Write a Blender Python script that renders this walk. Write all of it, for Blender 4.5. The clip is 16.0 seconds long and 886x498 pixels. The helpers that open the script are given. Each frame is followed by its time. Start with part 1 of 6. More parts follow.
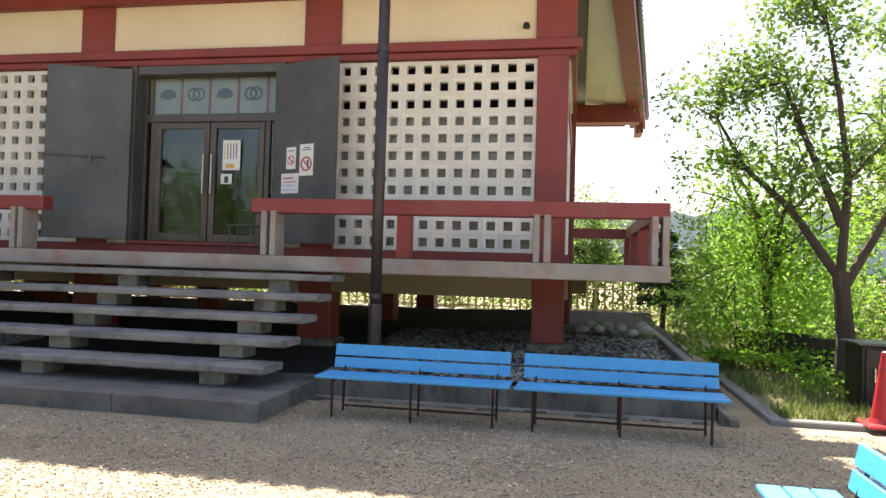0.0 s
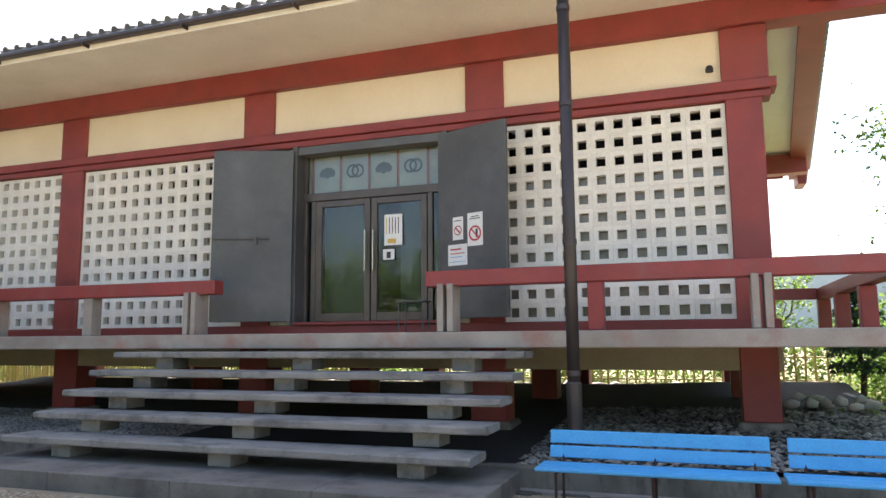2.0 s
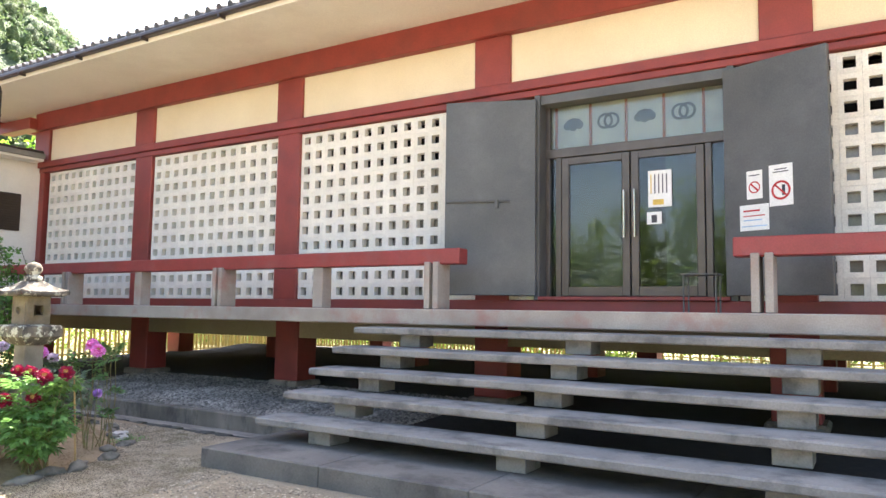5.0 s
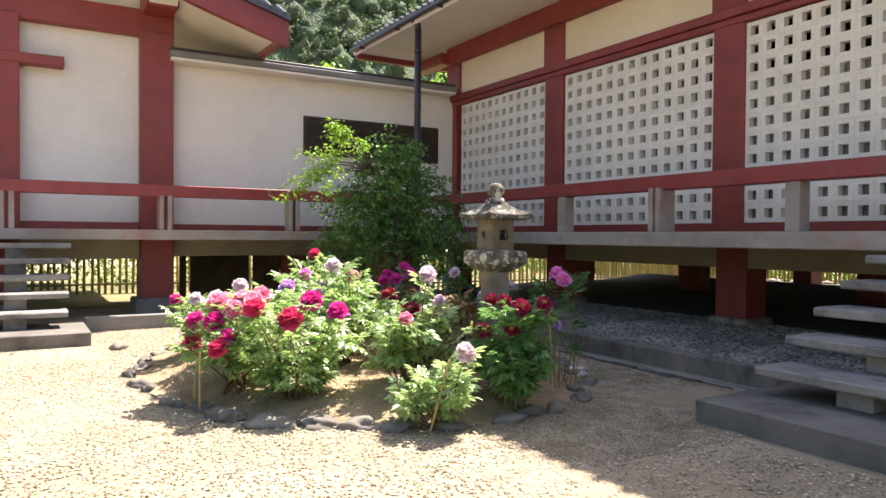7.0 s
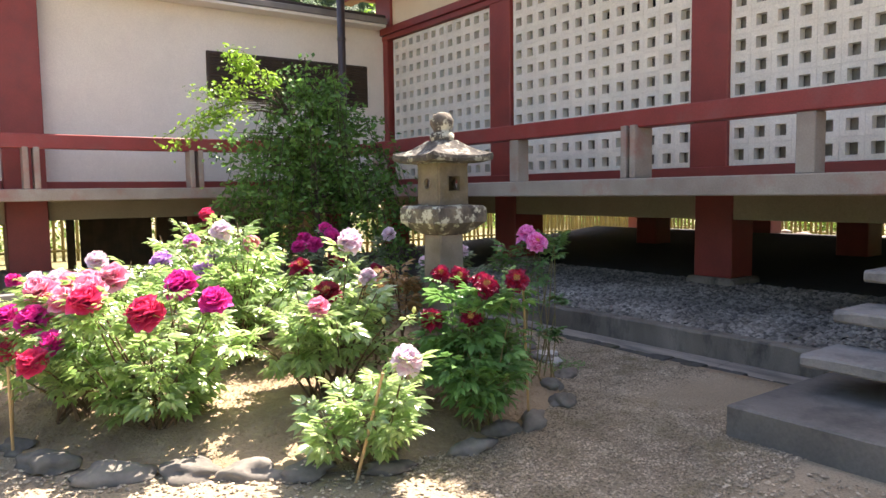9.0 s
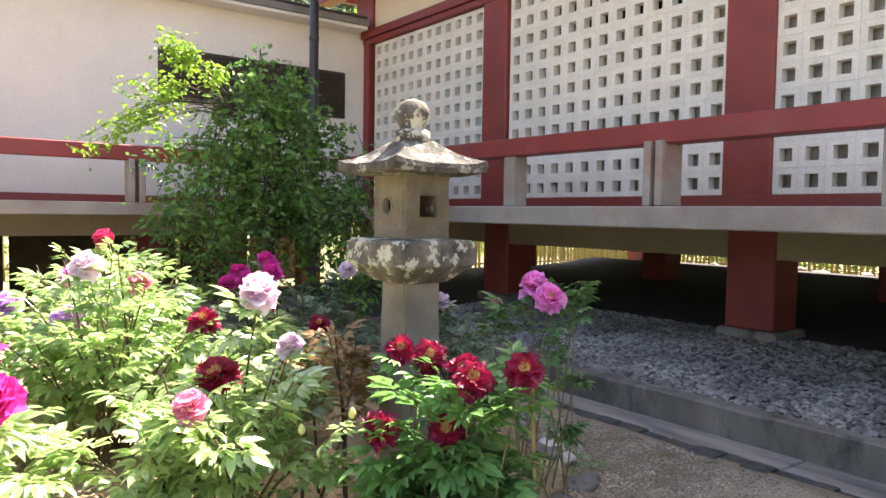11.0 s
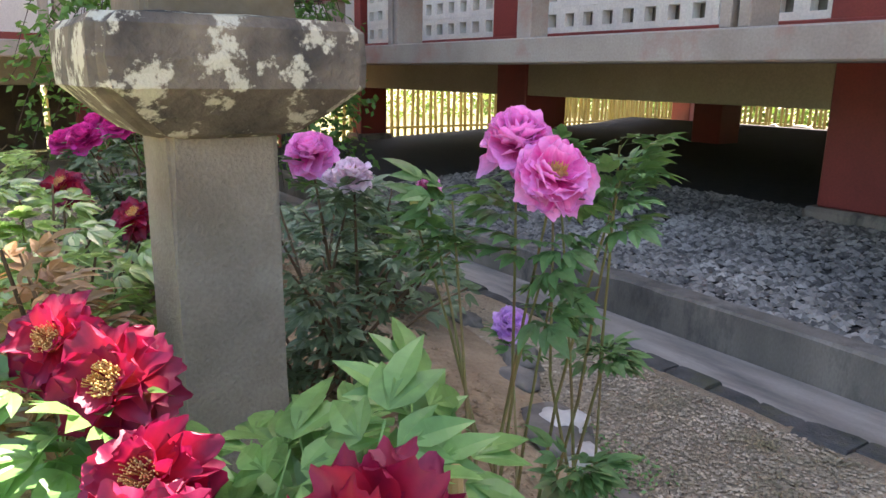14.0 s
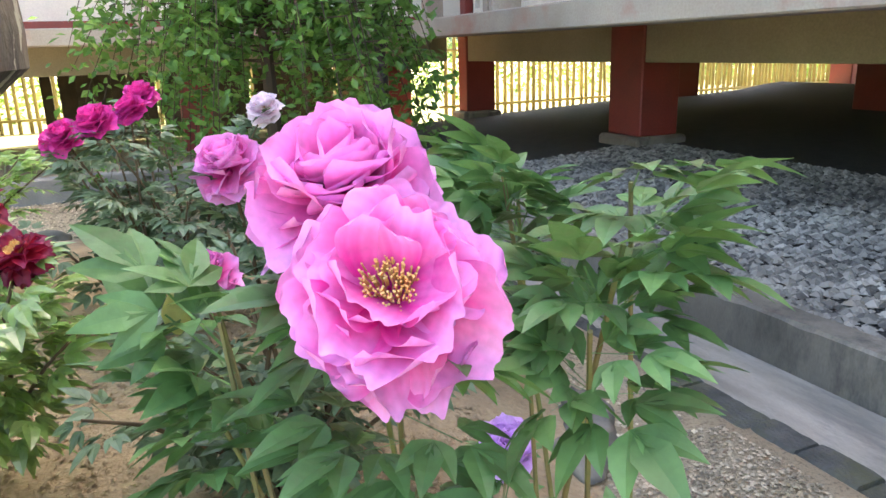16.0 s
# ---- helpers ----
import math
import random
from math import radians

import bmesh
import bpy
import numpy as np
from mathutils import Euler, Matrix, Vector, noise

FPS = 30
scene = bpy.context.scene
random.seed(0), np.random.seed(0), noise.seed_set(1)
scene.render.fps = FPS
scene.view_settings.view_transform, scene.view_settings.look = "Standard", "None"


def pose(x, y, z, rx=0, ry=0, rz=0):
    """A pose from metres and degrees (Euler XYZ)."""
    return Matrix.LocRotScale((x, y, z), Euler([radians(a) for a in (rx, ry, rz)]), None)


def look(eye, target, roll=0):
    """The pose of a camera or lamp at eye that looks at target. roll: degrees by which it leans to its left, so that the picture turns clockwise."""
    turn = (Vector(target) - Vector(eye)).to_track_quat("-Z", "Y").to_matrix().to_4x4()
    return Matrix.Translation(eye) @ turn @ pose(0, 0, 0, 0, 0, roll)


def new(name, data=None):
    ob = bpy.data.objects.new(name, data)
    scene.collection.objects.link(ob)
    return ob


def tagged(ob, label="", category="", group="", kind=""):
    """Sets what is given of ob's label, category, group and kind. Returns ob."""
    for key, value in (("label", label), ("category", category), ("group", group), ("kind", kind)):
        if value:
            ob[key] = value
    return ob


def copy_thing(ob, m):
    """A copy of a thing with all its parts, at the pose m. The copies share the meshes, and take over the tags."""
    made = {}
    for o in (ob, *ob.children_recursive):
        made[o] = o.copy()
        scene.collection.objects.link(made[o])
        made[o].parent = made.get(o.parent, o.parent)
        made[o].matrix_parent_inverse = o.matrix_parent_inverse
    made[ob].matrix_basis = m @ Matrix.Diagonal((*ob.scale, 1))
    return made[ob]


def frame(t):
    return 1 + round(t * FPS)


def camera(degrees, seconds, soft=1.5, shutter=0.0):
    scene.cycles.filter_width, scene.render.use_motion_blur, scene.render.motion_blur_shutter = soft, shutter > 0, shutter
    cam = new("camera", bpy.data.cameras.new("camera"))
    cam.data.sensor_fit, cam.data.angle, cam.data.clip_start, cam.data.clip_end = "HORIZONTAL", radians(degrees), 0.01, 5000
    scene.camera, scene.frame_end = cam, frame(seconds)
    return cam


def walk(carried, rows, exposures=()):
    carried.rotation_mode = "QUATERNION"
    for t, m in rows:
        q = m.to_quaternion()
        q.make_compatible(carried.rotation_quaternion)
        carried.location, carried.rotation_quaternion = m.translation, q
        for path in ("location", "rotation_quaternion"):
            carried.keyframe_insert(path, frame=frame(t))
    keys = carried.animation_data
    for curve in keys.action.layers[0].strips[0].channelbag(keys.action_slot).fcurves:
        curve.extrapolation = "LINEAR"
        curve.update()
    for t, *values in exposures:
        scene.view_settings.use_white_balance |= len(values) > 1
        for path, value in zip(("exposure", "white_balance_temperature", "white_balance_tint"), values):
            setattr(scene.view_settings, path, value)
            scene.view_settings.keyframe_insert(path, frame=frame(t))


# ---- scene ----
cam = camera(63.6, 16.0)

PATH = [
    (0, (0.053, 0.011, 1.524), (-0.323, 1.974, 1.572), 1.7),
    (0.5, (-0.201, 0.198, 1.557), (-0.511, 2.168, 1.702), 1.7),
    (1, (-0.491, 0.345, 1.531), (-1.009, 2.257, 1.805), 1.2),
    (1.5, (-0.782, 0.411, 1.503), (-1.386, 2.3, 1.754), -0.3),
    (2, (-1.07, 0.528, 1.504), (-1.735, 2.397, 1.756), -0.4),
    (2.5, (-1.326, 0.652, 1.485), (-2.044, 2.5, 1.75), -0.2),
    (3, (-1.631, 0.872, 1.471), (-2.323, 2.726, 1.761), 0.2),
    (3.2, (-1.743, 0.978, 1.457), (-2.416, 2.837, 1.76), 0.4),
    (5.3, (-3.342, 1.265, 1.603), (-4.494, 2.894, 1.737), 1.0),
    (5.5, (-3.515, 1.273, 1.597), (-4.76, 2.834, 1.719), 1.2),
    (6, (-3.96, 1.322, 1.61), (-5.473, 2.625, 1.717), 0.2),
    (6.5, (-4.44, 1.354, 1.553), (-6.065, 2.517, 1.636), 0.9),
    (7, (-4.888, 1.465, 1.516), (-6.608, 2.484, 1.481), 0.4),
    (7.5, (-5.308, 1.657, 1.485), (-7.101, 2.542, 1.46), -0.8),
    (8, (-5.674, 1.889, 1.482), (-7.377, 2.927, 1.328), -0.7),
    (8.5, (-6.044, 2.149, 1.497), (-7.706, 3.253, 1.356), -1.7),
    (9, (-6.434, 2.441, 1.483), (-8.053, 3.605, 1.322), -0.8),
    (9.5, (-6.762, 2.693, 1.505), (-8.4, 3.834, 1.372), -0.3),
    (10, (-7.08, 2.926, 1.508), (-8.686, 4.113, 1.399), 0.5),
    (10.2, (-7.211, 3.027, 1.52), (-8.804, 4.232, 1.42), 1.1),
    (12.3, (-8.479, 4.171, 1.397), (-10.116, 5.313, 1.261), 0.6),
    (12.5, (-8.579, 4.243, 1.373), (-10.209, 5.38, 1.143), 0.7),
    (13, (-8.778, 4.429, 1.325), (-10.356, 5.563, 0.852), 1.0),
    (13.5, (-8.923, 4.724, 1.309), (-10.49, 5.841, 0.764), 0.9),
    (14, (-9.105, 4.947, 1.298), (-10.706, 6.048, 0.825), 0.9),
    (14.5, (-9.243, 5.164, 1.304), (-10.87, 6.227, 0.83), -1.6),
    (15, (-9.356, 5.42, 1.302), (-11.044, 6.371, 0.807), -1.3),
    (15.5, (-9.511, 5.567, 1.292), (-11.237, 6.437, 0.778), -1.6),
    (16, (-9.611, 5.67, 1.28), (-11.377, 6.437, 0.74), -1.8),
]
EXPOSURES = [(0, 1.9, 6900, 14), (1.5, 2.05, 6650, 12), (2.5, 2.22, 6550, 13), (3.2, 2.27, 6550, 13), (5.3, 2.9, 6750, 15), (6.0, 2.65, 6700, 16), (6.5, 2.3, 6700, 17), (7.0, 1.75, 6750, 17), (7.5, 1.52, 6800, 17),
             (8.5, 1.65, 6900, 19), (9.0, 2.06, 6900, 19), (10.2, 2.28, 6900, 18), (12.5, 2.71, 6750, 19), (13.5, 2.64, 6800, 18), (15.0, 3.42, 6950, 15), (15.5, 3.63, 7050, 9), (16.0, 3.55, 7050, 10)]
walk(cam, [(t, look(eye, target, roll)) for t, eye, target, roll in PATH], EXPOSURES)

# ---- light ----
world = bpy.data.worlds.new("sky")
scene.world = world
world.use_nodes = True
wn = world.node_tree
sky = wn.nodes.new("ShaderNodeTexSky")
sky.sky_type = "NISHITA"
sky.sun_disc = False
SUN_TRAVEL = Vector((1.3, -3.86, -6.06)).normalized()
sky.sun_elevation = math.asin(-SUN_TRAVEL.z)
sky.sun_rotation = math.atan2(-SUN_TRAVEL.x, -SUN_TRAVEL.y)
sky.air_density, sky.dust_density, sky.ozone_density = 1.0, 2.5, 0.7
back = wn.nodes["Background"]
wn.links.new(sky.outputs["Color"], back.inputs["Color"])
back.inputs["Strength"].default_value = 0.1
sun_data = bpy.data.lights.new("sun", "SUN")
sun_data.energy, sun_data.angle, sun_data.color = 5.0, radians(0.53), (1.0, 0.95, 0.86)
sun = new("sun", sun_data)
sun.matrix_world = look((0, 0, 40), Vector((0, 0, 40)) + SUN_TRAVEL)
tagged(sun, kind="structure")


# ---- materials ----
def mat(name, col, col2=None, rough=0.7, metal=0.0, scale=6.0, bump=0.15, fine=60.0, stain=None, stain_scale=1.2,
        stain_amount=0.35, island=0.0, rand=0.0, spec=0.5, translucent=0.0, stretch=(1, 1, 1), dist=0.01, stain_edge=(0.5, 0.66), coat=0.0):
    """A procedural surface: two scales of colour variation, stains and a fine relief."""
    m = bpy.data.materials.new(name)
    m.use_nodes = True
    nt = m.node_tree
    N, L = nt.nodes, nt.links
    bsdf = N["Principled BSDF"]
    geo = N.new("ShaderNodeNewGeometry")
    mp = N.new("ShaderNodeMapping")
    mp.inputs["Scale"].default_value = stretch
    L.new(geo.outputs["Position"], mp.inputs["Vector"])
    n1 = N.new("ShaderNodeTexNoise")
    n1.inputs["Scale"].default_value, n1.inputs["Detail"].default_value = scale, 6
    n2 = N.new("ShaderNodeTexNoise")
    n2.inputs["Scale"].default_value, n2.inputs["Detail"].default_value = fine, 4
    L.new(mp.outputs[0], n1.inputs["Vector"])
    L.new(mp.outputs[0], n2.inputs["Vector"])
    col2 = col2 or tuple(c * 0.75 for c in col)
    ramp = N.new("ShaderNodeMapRange")
    ramp.inputs["From Min"].default_value, ramp.inputs["From Max"].default_value = 0.32, 0.68
    L.new(n1.outputs["Fac"], ramp.inputs["Value"])
    mix = N.new("ShaderNodeMix")
    mix.data_type = "RGBA"
    mix.inputs["A"].default_value, mix.inputs["B"].default_value = (*col, 1), (*col2, 1)
    L.new(ramp.outputs[0], mix.inputs["Factor"])
    out = mix.outputs["Result"]
    hsv = N.new("ShaderNodeHueSaturation")
    add = N.new("ShaderNodeMath")
    add.operation = "MULTIPLY_ADD"
    add.inputs[1].default_value, add.inputs[2].default_value = 0.5, 0.75
    L.new(n2.outputs["Fac"], add.inputs[0])
    val = add.outputs[0]
    if island or rand:
        r = geo.outputs["Random Per Island"]
        if rand:
            r = N.new("ShaderNodeObjectInfo").outputs["Random"]
        k = N.new("ShaderNodeMath")
        k.operation = "MULTIPLY_ADD"
        k.inputs[1].default_value = 2 * (island + rand)
        k.inputs[2].default_value = -(island + rand)
        L.new(r, k.inputs[0])
        s = N.new("ShaderNodeMath")
        s.operation = "ADD"
        L.new(k.outputs[0], s.inputs[0])
        L.new(val, s.inputs[1])
        val = s.outputs[0]
    L.new(val, hsv.inputs["Value"])
    L.new(out, hsv.inputs["Color"])
    out = hsv.outputs["Color"]
    if stain:
        n3 = N.new("ShaderNodeTexNoise")
        n3.inputs["Scale"].default_value, n3.inputs["Detail"].default_value = stain_scale, 9
        n3.inputs["Roughness"].default_value = 0.68
        L.new(mp.outputs[0], n3.inputs["Vector"])
        r3 = N.new("ShaderNodeMapRange")
        r3.inputs["From Min"].default_value, r3.inputs["From Max"].default_value = stain_edge
        r3.inputs["To Max"].default_value = stain_amount
        L.new(n3.outputs["Fac"], r3.inputs["Value"])
        m3 = N.new("ShaderNodeMix")
        m3.data_type = "RGBA"
        L.new(r3.outputs[0], m3.inputs["Factor"])
        L.new(out, m3.inputs["A"])
        m3.inputs["B"].default_value = (*stain, 1)
        out = m3.outputs["Result"]
    L.new(out, bsdf.inputs["Base Color"])
    bsdf.inputs["Roughness"].default_value = rough
    bsdf.inputs["Metallic"].default_value = metal
    bsdf.inputs["Specular IOR Level"].default_value = spec
    bsdf.inputs["Coat Weight"].default_value, bsdf.inputs["Coat Roughness"].default_value = coat, 0.22
    if bump:
        b = N.new("ShaderNodeBump")
        b.inputs["Strength"].default_value, b.inputs["Distance"].default_value = bump, dist
        L.new(n2.outputs["Fac"], b.inputs["Height"])
        L.new(b.outputs[0], bsdf.inputs["Normal"])
    if translucent:
        tr = N.new("ShaderNodeBsdfTranslucent")
        L.new(out, tr.inputs["Color"])
        ms = N.new("ShaderNodeMixShader")
        ms.inputs[0].default_value = translucent
        L.new(bsdf.outputs[0], ms.inputs[1])
        L.new(tr.outputs[0], ms.inputs[2])
        L.new(ms.outputs[0], N["Material Output"].inputs["Surface"])
    return m


RED = mat("red_paint", (0.28, 0.046, 0.036), (0.21, 0.036, 0.03), 0.5, scale=2.5, bump=0.08, stain=(0.16, 0.05, 0.045), stain_scale=1.6)
RED_RAIL = mat("red_rail_paint", (0.3, 0.045, 0.042), (0.23, 0.037, 0.034), 0.45, scale=3, bump=0.08, stain=(0.22, 0.1, 0.09), stain_scale=2.2)
CREAM = mat("cream_plaster", (0.77, 0.68, 0.51), (0.71, 0.62, 0.45), 0.85, scale=1.2, bump=0.1, fine=90)
WHITE = mat("white_plaster", (0.78, 0.75, 0.68), (0.72, 0.69, 0.62), 0.85, scale=0.9, bump=0.1, fine=90, stain=(0.6, 0.58, 0.53), stain_scale=0.7)
SOFFIT = mat("soffit_plaster", (0.8, 0.77, 0.68), (0.73, 0.69, 0.6), 0.85, scale=0.8, bump=0.05, stain=(0.55, 0.5, 0.42), stain_scale=0.6, stain_amount=0.3)
BLOCK = mat("white_block", (0.8, 0.77, 0.68), (0.74, 0.7, 0.61), 0.8, scale=5, bump=0.12, rand=0.05)
CONCRETE = mat("concrete", (0.26, 0.245, 0.225), (0.17, 0.165, 0.155), 0.85, scale=2.2, bump=0.3, fine=70, stain=(0.13, 0.125, 0.115), stain_scale=1.5)
DECK = mat("deck_concrete", (0.4, 0.355, 0.3), (0.29, 0.24, 0.2), 0.8, scale=1.8, bump=0.2, stain=(0.34, 0.15, 0.12), stain_scale=1.9, stain_amount=0.65)
GIRDER = mat("beige_girder", (0.36, 0.31, 0.21), (0.3, 0.26, 0.17), 0.85, scale=1.5, bump=0.1)
STEP = mat("step_concrete", (0.3, 0.28, 0.25), (0.18, 0.17, 0.155), 0.85, scale=1.3, bump=0.35, fine=60, stain=(0.065, 0.062, 0.057), stain_scale=2.6, stain_amount=0.65)
SLAB = mat("slab_concrete", (0.19, 0.175, 0.15), (0.11, 0.1, 0.088), 0.85, scale=1.6, bump=0.35, fine=60, stain=(0.06, 0.056, 0.05), stain_scale=3.0, stain_amount=0.7)
CURB = mat("curb_concrete", (0.27, 0.235, 0.185), (0.12, 0.105, 0.082), 0.85, scale=1.7, bump=0.4, fine=80, stain=(0.045, 0.042, 0.036), stain_scale=2.6, stain_amount=0.85, stretch=(1.5, 1.5, 0.6))
LIP = mat("mossy_lip", (0.095, 0.09, 0.08), (0.045, 0.045, 0.038), 0.95, scale=9, bump=0.9, fine=70, stain=(0.09, 0.09, 0.035), stain_scale=5, stain_amount=0.6)
GUTTER = mat("gutter_concrete", (0.38, 0.335, 0.28), (0.16, 0.145, 0.12), 0.8, scale=2.6, bump=0.4, fine=90, stain=(0.09, 0.09, 0.088), stain_scale=2.2, stain_amount=0.75, stretch=(0.5, 2.2, 1))
STEEL = mat("grey_steel", (0.115, 0.115, 0.11), (0.085, 0.086, 0.085), 0.5, metal=0.3, scale=1.6, bump=0.06, stain=(0.19, 0.185, 0.18), stain_scale=1.3, stain_amount=0.3)
FRAME = mat("door_frame_metal", (0.12, 0.1, 0.085), (0.09, 0.075, 0.065), 0.4, metal=0.5, scale=3, bump=0.03)
CHROME = mat("brushed_metal", (0.62, 0.58, 0.5), None, 0.25, metal=1.0, scale=9, bump=0.02)
PIPE = mat("brown_pipe", (0.05, 0.036, 0.034), (0.035, 0.028, 0.027), 0.4, scale=4, bump=0.03)
TILE = mat("roof_tile", (0.09, 0.095, 0.1), (0.06, 0.063, 0.068), 0.4, scale=6, bump=0.1, rand=0.12)
SLAT = mat("brown_louver", (0.06, 0.04, 0.028), (0.04, 0.028, 0.02), 0.6, scale=5, bump=0.05)
BLUE = mat("blue_paint", (0.06, 0.36, 0.66), (0.05, 0.31, 0.6), 0.5, scale=5, bump=0.08, stain=(0.1, 0.38, 0.72), stain_scale=3, stain_amount=0.3)
RUST = mat("rusty_frame", (0.07, 0.03, 0.022), (0.04, 0.02, 0.017), 0.75, metal=0.3, scale=12, bump=0.2)
# Near-black colour standing for unlit space behind doors and screens.
UNLIT = mat("unlit_interior", (0.02, 0.018, 0.016), None, 0.9, bump=0)
PAPER = mat("paper", (0.82, 0.81, 0.77), (0.78, 0.77, 0.73), 0.7, scale=3, bump=0)
INK = mat("ink", (0.04, 0.04, 0.05), None, 0.6, bump=0)
INK_RED = mat("ink_red", (0.55, 0.03, 0.03), None, 0.6, bump=0)
INK_BLUE = mat("ink_blue", (0.3, 0.5, 0.75), None, 0.6, bump=0)
YELLOW = mat("ink_yellow", (0.75, 0.5, 0.1), None, 0.6, bump=0)
GREYINK = mat("crest_grey", (0.1, 0.1, 0.09), None, 0.7, bump=0)
# Cloth darkened and greened to imitate the dim reflections in the door glass.
CLOTH_DIMMED = mat("door_cloth_dimmed", (0.07, 0.078, 0.06), (0.05, 0.057, 0.045), 0.9, scale=3, bump=0)
CLOTH = mat("curtain_cloth", (0.46, 0.45, 0.38), (0.37, 0.36, 0.31), 0.9, scale=4, bump=0.05)
CORD = mat("curtain_cord", (0.36, 0.12, 0.06), None, 0.8, scale=40, bump=0.2)
GRAVEL = mat("gravel_ground", (0.4, 0.32, 0.21), (0.29, 0.23, 0.15), 0.95, scale=1.3, bump=0.6, fine=170, stain=(0.13, 0.1, 0.065), stain_scale=85, stain_amount=0.85, dist=0.012)
GRAVEL_BIT = mat("gravel_stones", (0.46, 0.38, 0.27), (0.29, 0.235, 0.165), 0.9, scale=9, bump=0.1, island=0.55)
MOSSY_BIT = mat("mossy_gravel_stones", (0.4, 0.325, 0.23), (0.22, 0.175, 0.115), 0.92, scale=6, bump=0.1, island=0.6, stain=(0.15, 0.125, 0.05), stain_scale=2.6, stain_amount=0.7)
SOIL = mat("bed_soil", (0.36, 0.265, 0.16), (0.22, 0.155, 0.09), 0.98, scale=3, bump=0.8, fine=48, stain=(0.46, 0.36, 0.22), stain_scale=9, dist=0.02)
PEBBLE = mat("grey_pebbles", (0.27, 0.245, 0.205), (0.12, 0.108, 0.09), 0.7, scale=1.7, bump=0.1, island=0.68)
# Near-black base colour holds the deep shade below the hall.
SHADED_EARTH = mat("shaded_earth", (0.04, 0.034, 0.028), (0.022, 0.02, 0.017), 0.95, scale=14, bump=0.6, fine=40, dist=0.02)
ROCK = mat("river_rock", (0.22, 0.195, 0.16), (0.11, 0.1, 0.085), 0.9, scale=7, bump=0.4, fine=30, rand=0.25, stain=(0.12, 0.13, 0.08), stain_scale=6)
COBBLE = mat("pale_cobble", (0.5, 0.46, 0.4), (0.36, 0.33, 0.29), 0.9, scale=6, bump=0.3, fine=30, rand=0.2)
LANTERN = mat("lantern_stone", (0.22, 0.185, 0.125), (0.12, 0.1, 0.068), 0.95, scale=7, bump=0.55, fine=55, stain=(0.13, 0.1, 0.045), stain_scale=4.5, stain_amount=0.6, dist=0.008)
CAP_STONE = mat("cap_stone", (0.12, 0.105, 0.085), (0.035, 0.032, 0.028), 0.95, scale=11, bump=1.0, fine=70, stain=(0.46, 0.45, 0.36), stain_scale=14, stain_amount=0.65, dist=0.01, stain_edge=(0.53, 0.6))
LICHEN = mat("lichen_stone", (0.22, 0.185, 0.135), (0.06, 0.054, 0.046), 0.95, scale=8, bump=0.9, fine=60, stain=(0.58, 0.57, 0.44), stain_scale=11, stain_amount=0.85, dist=0.008, stain_edge=(0.535, 0.575))
POST_STONE = mat("post_stone", (0.32, 0.28, 0.215), (0.2, 0.17, 0.125), 0.95, scale=5, bump=0.6, fine=130, stain=(0.16, 0.125, 0.075), stain_scale=3.5, dist=0.008)
# Peony leaf copies: sun and shade are put into their base colours.
LEAF_SHADE = mat("peony_leaf_shade", (0.14, 0.27, 0.085), (0.095, 0.2, 0.06), 0.5, scale=14, bump=0.12, fine=90, island=0.2, translucent=0.3, stain=(0.2, 0.13, 0.08), stain_scale=7, stain_amount=0.5)
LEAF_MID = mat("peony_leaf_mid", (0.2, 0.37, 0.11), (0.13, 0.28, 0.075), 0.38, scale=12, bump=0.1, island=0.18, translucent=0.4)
# Coloured paler than the leaf itself, for bushes in glaring sun.
LEAF_SUN = mat("peony_leaf_sun", (0.4, 0.53, 0.2), (0.23, 0.39, 0.1), 0.32, scale=9, bump=0.1, island=0.3, spec=1.0, translucent=0.52, coat=1.0)
# Greyish leaf green, darkened further for the bushes in shade.
LEAF_SHADED_GREY = mat("peony_leaf_shaded_grey", (0.15, 0.215, 0.11), (0.1, 0.155, 0.075), 0.4, scale=9, bump=0.1, island=0.18, translucent=0.25)
# The palest copy, with sunlight mixed into its green.
LEAF_SUN_PALE = mat("peony_leaf_sun_pale", (0.46, 0.58, 0.25), (0.29, 0.45, 0.14), 0.32, scale=9, bump=0.1, island=0.28, spec=1.0, translucent=0.52, coat=1.0)
LEAF_RUST = mat("peony_leaf_young", (0.3, 0.16, 0.06), (0.36, 0.24, 0.1), 0.5, scale=12, bump=0.1, island=0.2, translucent=0.3)
VINE_LEAF = mat("shrub_leaf", (0.15, 0.29, 0.06), (0.085, 0.2, 0.042), 0.45, scale=3, bump=0, island=0.35, translucent=0.5)
VINE_NEW = mat("shrub_new_leaf", (0.26, 0.42, 0.05), (0.2, 0.36, 0.04), 0.5, scale=4, bump=0, island=0.2, translucent=0.45)
TREE_LEAF = mat("tree_leaf", (0.2, 0.3, 0.06), (0.13, 0.22, 0.045), 0.5, scale=1.2, bump=0, island=0.3, translucent=0.55)
WEEP_LEAF = mat("weeping_leaf", (0.28, 0.48, 0.05), (0.2, 0.4, 0.04), 0.5, scale=1.5, bump=0, island=0.25, translucent=0.5)
PINE_LEAF = mat("pine_leaf", (0.035, 0.075, 0.028), (0.025, 0.055, 0.02), 0.6, scale=2, bump=0, island=0.3, translucent=0.15)
BARK = mat("bark", (0.085, 0.06, 0.042), (0.05, 0.036, 0.026), 0.95, scale=10, bump=0.6, fine=40, stretch=(1, 1, 0.3))
STEM = mat("woody_stem", (0.13, 0.085, 0.045), (0.09, 0.06, 0.03), 0.9, scale=12, bump=0.3)
GREEN_STEM = mat("green_stem", (0.17, 0.2, 0.06), (0.2, 0.13, 0.06), 0.6, scale=12, bump=0.05)
